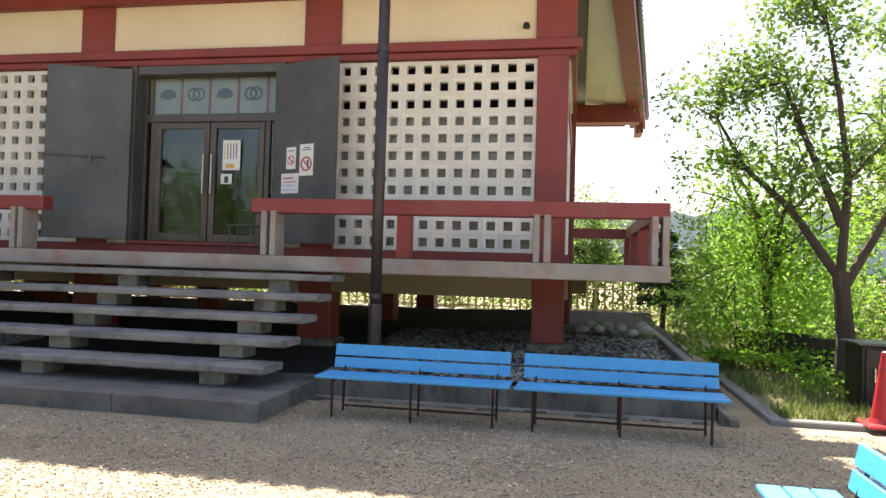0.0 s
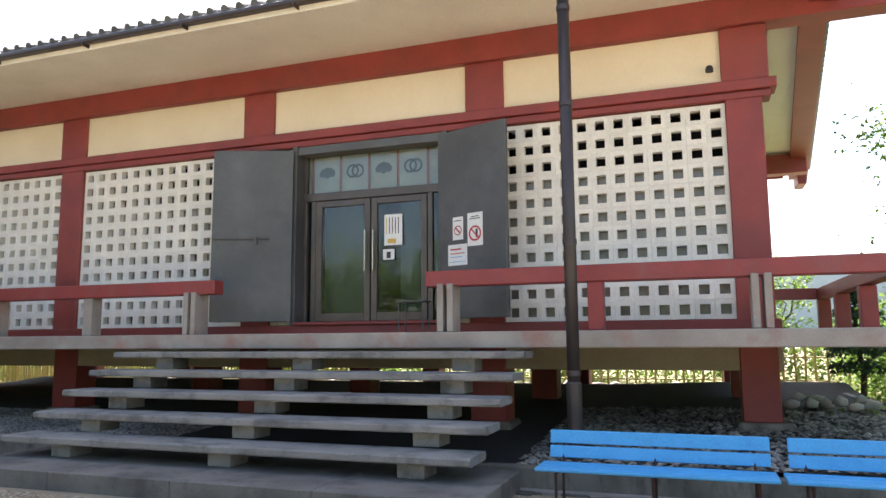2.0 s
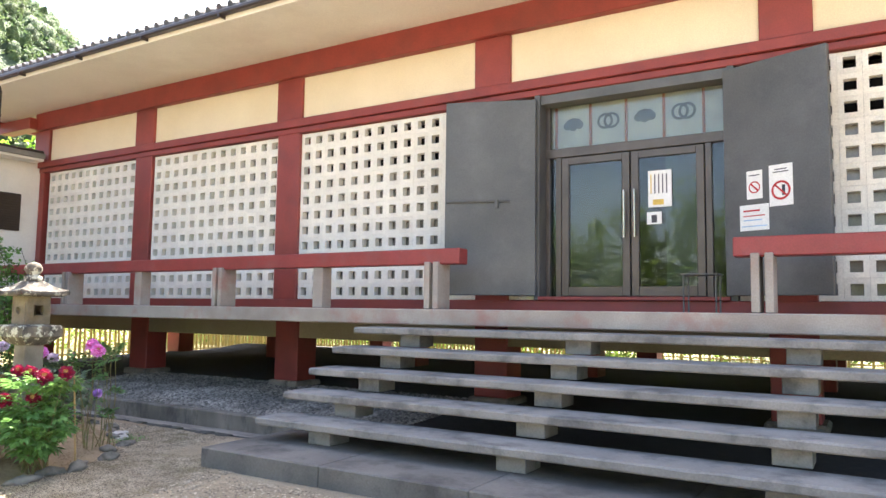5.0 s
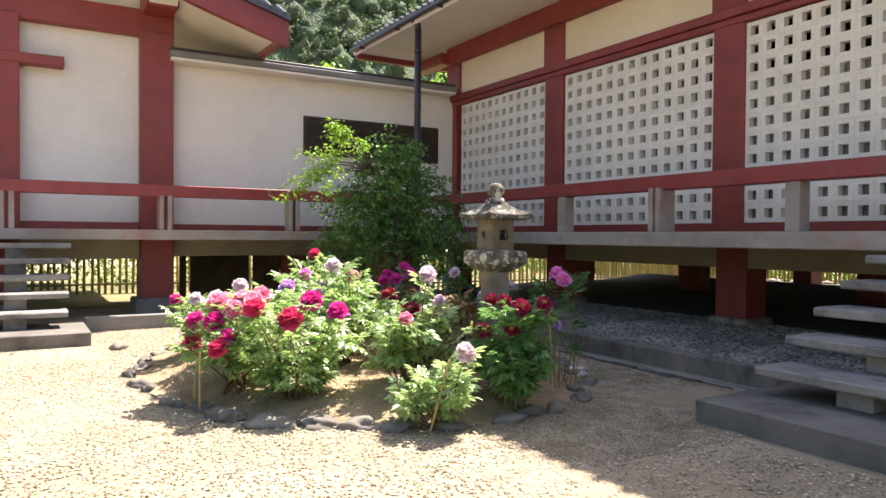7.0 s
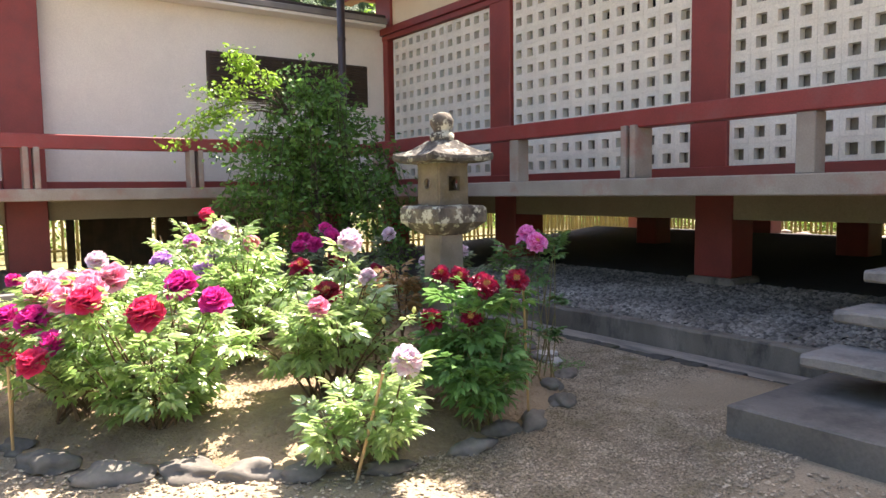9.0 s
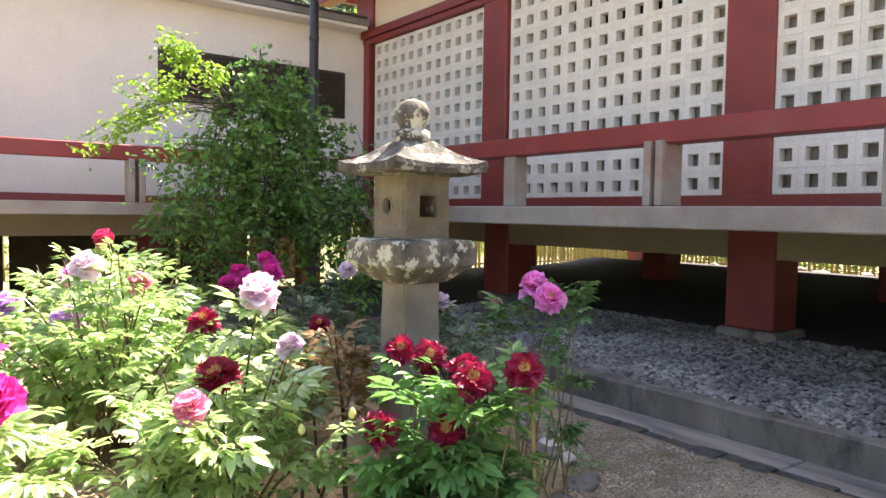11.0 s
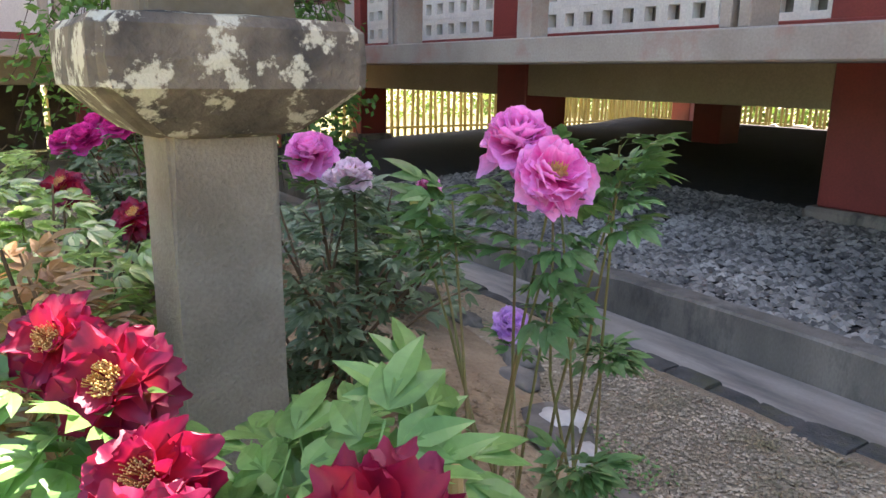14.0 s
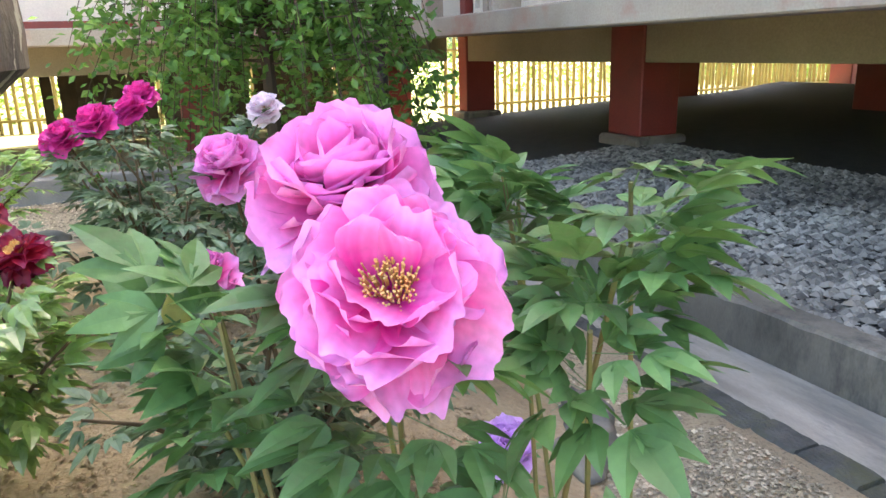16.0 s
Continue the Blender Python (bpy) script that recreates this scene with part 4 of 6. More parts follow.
# Boards added to keep the open space under the corridor dark.
for i in range(24):
    y = 4.6 + i * 0.24
    part("under_board", box(-22.02, -21.98, y, y + (0.238 if i % 6 else 0.15), 0.05, 1.44), OLDWALL, corr)

# ---- benches ----
def bench(name, length):
    """Local x along the seat, back towards +y, front towards -y."""
    b = thing("bench", (0, 0, 0), "sky-blue painted slatted bench on a rusty steel frame", "bench", "blue benches")
    for z0, z1, t in ((0.43, 0.53, 0.02), (0.55, 0.66, 0.045)):
        bm = box(0, length, 0.0, 0.028, z0, z1, 0.006)
        for v in bm.verts:
            v.co.y += (v.co.z - 0.43) * 0.22
        part("back_slat", bm, BLUE, b)
    for i in range(3):
        y = -0.42 + i * 0.132
        part("seat_slat", box(-0.05, length + 0.03, y, y + 0.122, 0.375, 0.402, 0.006), BLUE, b)
    for x in (0.12, length / 2, length - 0.12):
        fr = tube([(x, -0.38, 0.0), (x, -0.38, 0.36)], 0.013, 0.013, 6)
        tube([(x, -0.04, 0.0), (x, -0.02, 0.36), (x, 0.09, 0.64)], 0.013, 0.013, 6, fr)
        tube([(x, -0.39, 0.355), (x, 0.0, 0.355)], 0.013, 0.013, 6, fr)
        part("leg_frame", fr, RUST, b)
    part("foot_bar", tube([(0.12, -0.04, 0.06), (length - 0.12, -0.04, 0.06)], 0.011, 0.011, 6), RUST, b)
    return b


b1 = bench("bench", 1.79)
b1.matrix_basis = pose(-2.37, 6.97, GROUND)
copy_thing(b1, pose(-0.45, 6.97, GROUND, 0, 0, -0.5))
copy_thing(b1, pose(1.4, 3.95, GROUND, 0, 0, -90))

# ---- east garden props ----
cone = thing("traffic_cone", (3.02, 7.7, 0.09), "red plastic traffic cone with dark base", "cone")
part("cone_body", turned([(0.15, 0.03), (0.13, 0.08), (0.045, 0.72), (0.03, 0.73)], 20, (3.02, 7.7, 0.09)), CONE_RED, cone, smooth=False)
part("cone_base", box(2.8, 3.24, 7.48, 7.92, 0.09, 0.125, 0.012), CONE_RED, cone)
cab = thing("cabinet", (3.5, 8.9, 0.06), "black metal cabinet with a pale handle", "cabinet")
part("body", box(3.15, 3.9, 8.7, 9.2, 0.06, 0.78, 0.015), CABINET, cab)
part("door", box(3.19, 3.86, 8.68, 8.7, 0.1, 0.75, 0.006), CABINET, cab)
part("handle", box(3.27, 3.29, 8.655, 8.68, 0.38, 0.54, 0.004), CHROME, cab)
part("cabinet_top", box(3.11, 3.94, 8.66, 9.24, 0.781, 0.81, 0.006), STEEL, cab)
gk = thing("kerb", (3, 7.7, 0), "low concrete kerb edging the grass", "kerb", kind="structure")
part("kerb_stone", box(1.95, 6.5, 7.62, 7.76, 0.0, 0.1, 0.012), CONCRETE, gk)
part("kerb_stone", box(1.95, 2.1, 7.77, 18.0, 0.0, 0.1, 0.012), CONCRETE, gk)
part("drain_wall", box(1.52, 1.62, 7.4, 19.0, -0.06, 0.12, 0.01), CURB, gk)
part("slope_edge", box(1.3, 1.42, 8.15, 19.0, 0.05, 0.5, 0.012), CONCRETE, gk)
# Two ground sheets added to darken the sunlit view past the fences.
tagged(part("back_dark_ground", box(-40, 2.05, 19.62, 34, 0.0, 0.07), LAWN), "darker ground added behind the hall", "ground", kind="structure")
tagged(part("side_dark_ground", box(-40, -20.6, -8, 19.61, 0.0, 0.07), LAWN), "darker ground added beyond the corridor", "ground", kind="structure")
tagged(part("lawn", box(2.1, 14, 7.77, 30, 0.0, 0.075), LAWN), "patchy mossy lawn earth beside the hall", "ground", kind="structure")
n = 26000
gxs, gys = rng.uniform(2.1, 8.5, n), 7.8 + 12.0 * rng.uniform(0, 1, n) ** 1.5
keep = np.array([noise.noise(Vector((x * 1.3, y * 1.3, 7))) > -0.1 for x, y in zip(gxs, gys)])
gxs, gys = gxs[keep], gys[keep]
yaws, sc = rng.uniform(0, 6.28, len(gxs)), rng.uniform(0.05, 0.16, len(gxs))
Rg = np.array([turn_matrix(a, rng.uniform(-0.5, 0.5), 0, s) for a, s in zip(yaws, sc)])
V, F = scatter([(-0.09, 0, 0), (0.09, 0, 0), (0.05, 0.1, 0.6), (0, 0.3, 1)], [(0, 1, 2), (0, 2, 3)], np.stack([gxs, gys, np.full(len(gxs), 0.07)], 1), Rg)
tagged(raw("grass", V, F, GRASS), "rough green grass and weeds in sun", "grass", kind="stuff")
ow = thing("garden_wall", (5, 13.2, 0.07), "low weathered board wall behind the grass", "wall")
for i in range(15):
    bm = box(0, 0.29, -0.03, 0.03, 0.0, 0.6 + random.uniform(-0.03, 0.03), 0.008)
    bm.transform(pose(2.69 + i * 0.119, 12.94 - i * 0.276, 0.05, 0, 0, -66.7))
    part("board", bm, OLDWALL, ow)

# stones at the sunlit back edge of the hall
for i in range(60):
    x = -17.5 + i * 0.31 + random.uniform(-0.1, 0.1)
    s = random.uniform(0.12, 0.24)
    r = part("round_stone", stone((x, 19.2 + random.uniform(-0.25, 0.3), 0.27 + s * 0.35), (s, s * 0.8, s * 0.6), i + 200, sub=1), COBBLE, None, smooth=True)
    tagged(r, "pale rounded stone in sun behind the hall", "stone", "stones behind the hall")
for i in range(9):
    r = part("round_stone", stone((0.1 + i * 0.13 + random.uniform(-0.05, 0.05), 12.2 + random.uniform(-0.4, 0.5), 0.55 + 0.06 * (i % 2)), (0.16, 0.13, 0.1), i + 300, sub=1), COBBLE, None, smooth=True)
    tagged(r, "pale rounded stone on the pebble bank", "stone", "stones on the bank")

# bamboo fences behind the hall
def fence(name, p0, p1, n, top, label):
    f = thing("fence", ((p0[0] + p1[0]) / 2, (p0[1] + p1[1]) / 2, GROUND), label, "fence", "bamboo fences")
    d = Vector((p1[0] - p0[0], p1[1] - p0[1], 0))
    bm = tube([(0, 0, 0), (0, 0, top)], 0.035, 0.032, 7)
    me = bpy.data.meshes.new("picket")
    bm.to_mesh(me)
    bm.free()
    me.materials.append(FENCE)
    ang = math.atan2(d.y, d.x)
    for i in range(n):
        k = (i + random.uniform(-0.15, 0.15)) / n
        piece("picket", me, pose(p0[0] + d.x * k, p0[1] + d.y * k, GROUND, random.uniform(-1.5, 1.5), random.uniform(-1.5, 1.5)), f)
    for z in (0.3, top - 0.25):
        q = Vector((-d.y, d.x, 0)).normalized() * 0.05
        part("cross_pole", tube([Vector((*p0, z)) + q, Vector((*p1, z)) + q], 0.025, 0.025, 6), FENCE, f)


fence("fence", (-30, 20.9), (-10.5, 20.9), 150, 1.5, "yellow bamboo picket fence behind the hall")
fence("fence", (-21.2, 20.7), (-21.2, 10.7), 68, 1.5, "yellow bamboo picket fence behind the hall")
fence("fence", (-24.0, 10.6), (-24.0, 0.5), 66, 1.5, "yellow bamboo picket fence beyond the corridor")
fence("fence", (-10.2, 23.0), (6.0, 23.0), 60, 1.2, "thin pole fence in the garden")

# ---- stone lantern ----
LX, LY = -10.468, 5.347
lan = thing("stone_lantern", (LX, LY, 0.1), "lichen-spotted square stone lantern in the peony bed", "lantern")
Q = math.pi / 4


def hewn(profile, z, bevel, cuts=2, rough=0.004, seed=0):
    """A square stone block from (half width, height) pairs, with softened corners and an uneven face."""
    bm = turned([(w * math.sqrt(2), h) for w, h in profile], 4, (LX, LY, z), Q)
    bmesh.ops.bevel(bm, geom=[e for e in bm.edges if abs(e.verts[0].co.z - e.verts[1].co.z) > 0.004], offset=bevel, segments=3, affect="EDGES")
    bmesh.ops.subdivide_edges(bm, edges=[e for e in bm.edges if e.calc_length() > 0.05], cuts=cuts, use_grid_fill=True)
    for v in bm.verts:
        n = noise.noise(v.co * 9 + Vector((seed, 0, 0))) + 0.5 * noise.noise(v.co * 23)
        v.co += Vector((v.co.x - LX, v.co.y - LY, 0)).normalized() * rough * n + Vector((0, 0, rough * 0.6 * n))
    return bm


part("post", hewn([(0.104, 0), (0.1, 0.4), (0.097, 0.75), (0.099, 1.05)], 0.14, 0.012, 3, 0.003), POST_STONE, lan)
part("platform", hewn([(0.104, 0.0), (0.135, 0.008), (0.175, 0.04), (0.208, 0.072), (0.222, 0.084), (0.226, 0.13), (0.222, 0.184), (0.208, 0.198), (0.13, 0.206)], 1.185, 0.022, 2, 0.004, 4), LICHEN, lan, "lichen-spotted square platform")
fire_box = part("fire_box", hewn([(0.132, 0), (0.13, 0.02), (0.128, 0.26), (0.132, 0.285)], 1.39, 0.012, 2, 0.003, 8), LANTERN, lan)
hollow = part("hollow", box(LX - 0.105, LX + 0.105, LY - 0.105, LY + 0.105, 1.42, 1.65), LANTERN)
slot = part("slot", box(LX - 0.2, LX + 0.2, LY - 0.047, LY + 0.047, 1.487, 1.583), LANTERN)
bore = part("bore", turned([(0.034, -0.2), (0.034, 0.2)], 18, (0, 0, 0)), LANTERN)
bore.data.transform(pose(LX, LY, 1.535, 90))
for tool in (hollow, slot, bore):
    md = fire_box.modifiers.new("cut", "BOOLEAN")
    md.object = tool
    bpy.context.view_layer.update()
    carved = bpy.data.meshes.new_from_object(fire_box.evaluated_get(bpy.context.evaluated_depsgraph_get()))
    fire_box.modifiers.clear()
    fire_box.data = carved
for tool in (hollow, slot, bore):
    bpy.data.objects.remove(tool)
for i in range(4):
    d = Vector(((1, 0, 0), (0, -1, 0), (-1, 0, 0), (0, 1, 0))[i])
    place = Matrix.Translation(Vector((LX, LY, 1.535)) + d * 0.13) @ d.to_track_quat("Z", "Y").to_matrix().to_4x4()
    sides, r = (4, 0.047 * math.sqrt(2)) if i % 2 == 0 else (18, 0.034)
    fr = bmesh.new()
    rings = [[fr.verts.new((q * math.cos(Q + 2 * math.pi * k / sides), q * math.sin(Q + 2 * math.pi * k / sides), z)) for k in range(sides)] for q, z in ((r + 0.012, -0.006), (r + 0.011, 0.004), (r + 0.003, 0.006), (r + 0.001, -0.006))]
    for u, v in zip(rings, rings[1:] + rings[:1]):
        for k in range(sides):
            fr.faces.new((u[k], u[(k + 1) % sides], v[(k + 1) % sides], v[k]))
    fr.transform(place)
    part("window_rim", fr, LANTERN, lan)
# cap: a square roof, hollow-sided, thick at the eave and turned up at its corners
bm = bmesh.new()
rings = []
PER = 10
for w, z, lift in ((0.13, 1.672, 0), (0.2, 1.676, 0.002), (0.246, 1.684, 0.012), (0.252, 1.704, 0.018), (0.247, 1.724, 0.02), (0.2, 1.742, 0.012), (0.15, 1.77, 0.006), (0.11, 1.802, 0.003), (0.075, 1.832, 0)):
    ring = []
    for side_i in range(4):
        for q in range(PER):
            t = 2 * q / PER - 1
            sag = w * (1 - 0.05 * (1 - t * t))
            x, y = ((sag, t * w), (-t * w, sag), (-sag, -t * w), (t * w, -sag))[side_i]
            zz = z + lift * abs(t) ** 3
            n = 0.006 * noise.noise(Vector((x * 18, y * 18, z * 18)))
            ring.append(bm.verts.new((LX + x * (1 + n), LY + y * (1 + n), zz + n)))
    rings.append(ring)
for a, b in zip(rings, rings[1:]):
    for i in range(4 * PER):
        bm.faces.new((a[i], a[(i + 1) % (4 * PER)], b[(i + 1) % (4 * PER)], b[i]))
bm.faces.new(rings[0][::-1])
bm.faces.new(rings[-1])
part("cap_roof", bm, CAP_STONE, lan, "weathered cap with upturned corners and lichen")
part("finial", turned([(0.075, 0), (0.085, 0.025), (0.083, 0.055), (0.058, 0.07), (0.06, 0.085), (0.08, 0.115), (0.083, 0.15), (0.058, 0.19), (0.02, 0.205)], 18, (LX, LY, 1.82), 0, wobble=0.07), LICHEN, lan, smooth=True)

# ---- notices on the right leaf, small fixtures ----
LEAF_A, LEAF_B = Vector((-4.6, 10.24, 0)), Vector((-3.46, 9.8, 0))
leaf_dir = (LEAF_B - LEAF_A).normalized()
leaf_out = Vector((leaf_dir.y, -leaf_dir.x, 0))


def notice(s, z, w, h, label, marks):
    """A sheet on the open steel leaf, s metres from its hinge."""
    c = LEAF_A + leaf_dir * s + Vector((0, 0, z)) + leaf_out * 0.003
    m = Matrix((( leaf_dir.x, leaf_out.x, 0, c.x), (leaf_dir.y, leaf_out.y, 0, c.y), (0, 0, 1, c.z), (0, 0, 0, 1)))
    t = thing("notice", c, label, "sign", "notices")
    def sheet(name, bm, material):
        bm.transform(m)
        return part(name, bm, material, t)
    sheet("sheet", box(-w / 2, w / 2, 0.0, 0.003, -h / 2, h / 2), PAPER)
    for name, kind, x, zz, a, b, material in marks:
        if kind == "slant":
            bm = box(-a / 2, a / 2, 0.0065, 0.008, -b / 2, b / 2)
            bm.transform(pose(x, 0, zz, 0, -45))
            sheet(name, bm, material)
        elif kind == "bar":
            sheet(name, box(x - a / 2, x + a / 2, 0.004, 0.006, zz - b / 2, zz + b / 2), material)
        else:
            bm = bmesh.new()
            ring = [[bm.verts.new((x + r * math.cos(q), 0.005, zz + r * math.sin(q))) for q in np.linspace(0, 6.2832, 28, endpoint=False)] for r in (a, b)]
            for q in range(28):
                bm.faces.new((ring[0][q], ring[0][(q + 1) % 28], ring[1][(q + 1) % 28], ring[1][q]))
            sheet(name, bm, material)


def slash(x, z, r):
    return ("slash", "slant", x, z, 0.02, r * 1.9, INK_RED)


notice(0.38, 3.08, 0.19, 0.33, "white notice with a red prohibition ring", [("ring", "ring", 0, -0.03, 0.055, 0.07, INK_RED), slash(0, -0.03, 0.06), ("line", "bar", 0, 0.11, 0.13, 0.012, INK)])
notice(0.69, 3.04, 0.27, 0.47, "white no-entry pictogram notice", [("ring", "ring", 0, -0.06, 0.085, 0.11, INK_RED), slash(0, -0.06, 0.1), ("figure", "bar", 0.03, -0.06, 0.035, 0.12, INK), ("line", "bar", 0, 0.15, 0.18, 0.012, INK), ("line", "bar", 0, 0.18, 0.14, 0.012, INK)])
notice(0.37, 2.7, 0.35, 0.3, "white notice with red and blue lines of writing", [("line", "bar", -0.03, 0.08, 0.2, 0.02, INK_RED), ("line", "bar", 0, 0.02, 0.26, 0.012, INK_RED), ("line", "bar", -0.02, -0.03, 0.22, 0.012, INK_BLUE), ("line", "bar", 0.0, -0.1, 0.3, 0.01, INK_BLUE)])
poster = thing("notice", (-5.48, DY - 0.05, 3.1), "white paper notice with vertical writing on the glass door", "sign", "notices")
part("sheet", box(-5.58, -5.28, DY - 0.045, DY - 0.042, 2.95, 3.43), PAPER, poster)
for i in range(5):
    part("writing", box(-5.55 + i * 0.05, -5.535 + i * 0.05, DY - 0.048, DY - 0.046, 3.13, 3.38), INK if i else YELLOW, poster)
part("emblem", box(-5.52, -5.38, DY - 0.048, DY - 0.046, 2.98, 3.05), YELLOW, poster)
small = thing("notice", (-5.54, DY - 0.05, 2.8), "small white notice with a black mark on the glass door", "sign", "notices")
part("sheet", box(-5.6, -5.41, DY - 0.045, DY - 0.042, 2.73, 2.89), PAPER, small)
part("mark", box(-5.54, -5.47, DY - 0.048, DY - 0.046, 2.75, 2.85), INK, small)
camb = thing("security_camera", (-0.78, 10.3, 5.0), "small dark dome camera on the cream band", "camera")
part("dome", turned([(0.05, 0), (0.05, 0.05), (0.035, 0.08)], 14, (-0.78, 10.26, 4.99)), CABINET, camb)
part("bracket", box(-0.8, -0.76, 10.28, 10.338, 5.03, 5.08, 0.004), PAPER, camb)
tb = thing("folding_stand", (-4.75, 9.75, 1.6), "small grey metal stand beside the door", "stand")
for x in (-4.95, -4.6):
    for y in (9.6, 9.85):
        part("leg", tube([(x, y, 1.593), (x, y, 2.02)], 0.011, 0.011, 6), STEEL, tb)
part("tray", box(-4.98, -4.57, 9.57, 9.88, 2.02, 2.04, 0.005), STEEL, tb)


# ---- plants ----
def leaflet_strip(length, width, droop, lobed=False):
    """Vertices and faces of a pointed leaflet folded on its midrib, along +x."""
    st = ((0, 0.03), (0.16, 0.55), (0.36, 1.0), (0.6, 0.84), (0.82, 0.42), (1.0, 0.0))
    v, f = [], []
    for s, w in st:
        z = -droop * s * s * length
        v += [(s * length, -w * width / 2, z + 0.12 * w * width), (s * length, 0, z), (s * length, w * width / 2, z + 0.12 * w * width)]
    for i in range(len(st) - 1):
        a = 3 * i
        f += [(a, a + 3, a + 4, a + 1), (a + 1, a + 4, a + 5, a + 2)]
    return np.array(v), f


def compound_leaf():
    """A peony leaf of three groups of pointed leaflets, about 1 long."""
    V, F = [], []
    def put(arr, fc, yaw, at, pitch=0.0):
        m = np.array((Matrix.Rotation(yaw, 3, "Z") @ Matrix.Rotation(pitch, 3, "Y")))
        base = sum(len(q) for q in V)
        V.append(arr @ m.T + np.array(at))
        F.extend([tuple(i + base for i in q) for q in fc])
    for yaw, at in ((0, (0.42, 0, 0.02)), (1.0, (0.3, 0.05, 0.02)), (-1.0, (0.3, -0.05, 0.02))):
        k = 1.0 if yaw == 0 else 0.8
        cy, sy = math.cos(yaw), math.sin(yaw)
        for dy, l, w, s in ((0, 0.44, 0.19, 0.12), (0.6, 0.35, 0.165, 0.08), (-0.6, 0.35, 0.165, 0.08)):
            p = (at[0] + cy * s * k, at[1] + sy * s * k, at[2])
            arr, fc = leaflet_strip(l * k, w * k, 0.28)
            put(arr, fc, yaw + dy, p, 0.06)
    # stalk
    stalk = np.array([(0, -0.008, 0), (0, 0.008, 0), (0.45, 0.006, 0.02), (0.45, -0.006, 0.02), (0.36, 0.09, 0.02), (0.37, 0.1, 0.02), (0.36, -0.09, 0.02), (0.37, -0.1, 0.02)])
    put(stalk, [(0, 1, 2, 3)], 0, (0, 0, 0))
    return np.concatenate(V), F


LEAF_V, LEAF_F = compound_leaf()


def petal(length, width, cup, curl, ruffle, nx=7, ny=7, deep=1.3):
    """A broad cupped petal with a wavy rim, rising along +z and facing -x; also its tone from base to rim."""
    v, f, tone = [], [], []
    ph, ph2 = random.uniform(0, 6), random.uniform(0, 6)
    notch = random.uniform(0.0, 0.12)
    for j in range(ny):
        s = j / (ny - 1)
        w = width * (0.3 + 0.7 * math.sin(min(1.0, s * 1.3 + 0.1) * math.pi * 0.5)) * math.sqrt(max(0.0, 1 - max(0, (s - 0.74) / 0.5) ** 2))
        for i in range(nx):
            t = 2 * i / (nx - 1) - 1
            r = ruffle * s * s * (math.sin(3 * t + ph) + 0.6 * math.sin(6 * t + ph2)) + 0.3 * ruffle * s ** 4 * (math.sin(13 * t + ph) + 0.6 * math.sin(23 * t + ph2))
            x = cup * length * math.sin(s * 1.9) + curl * length * s * s - 0.25 * width * t * t * s + r * length
            z = length * s * (1 + 0.03 * s ** 5 * (math.sin(7 * t + ph2) + 0.6 * math.sin(17 * t + ph)) - (0.1 + 0.13 * s * s) * t * t * s - notch * s * max(0, 1 - 3 * abs(t))) - 0.35 * curl * length * s * s + 0.5 * r * length
            v.append((x, t * w / 2, z))
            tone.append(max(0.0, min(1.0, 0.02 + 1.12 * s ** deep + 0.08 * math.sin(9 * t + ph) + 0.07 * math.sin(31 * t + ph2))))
    for j in range(ny - 1):
        for i in range(nx - 1):
            a = j * nx + i
            f.append((a, a + 1, a + 1 + nx, a + nx))
    return np.array(v), f, tone


def stamen_mesh(size, count=90):
    bm = bmesh.new()
    for k in range(count):
        a, r = random.uniform(0, 6.28), math.sqrt(random.uniform(0.02, 1)) * 0.12 * size
        p = Vector((r * math.cos(a), r * math.sin(a), 0))
        q = p * 1.35 + Vector((random.uniform(-0.01, 0.01) * size, random.uniform(-0.01, 0.01) * size, random.uniform(0.13, 0.22) * size))
        tube([p, (p + q) / 2 + Vector((0.006 * size, 0, 0.01 * size)), q.lerp(p, 0.12), q], 0.003 * size, 0.008 * size, 4, bm)
    me = bpy.data.meshes.new("stamens")
    bm.to_mesh(me)
    bm.free()
    me.materials.append(STAMEN)
    return me


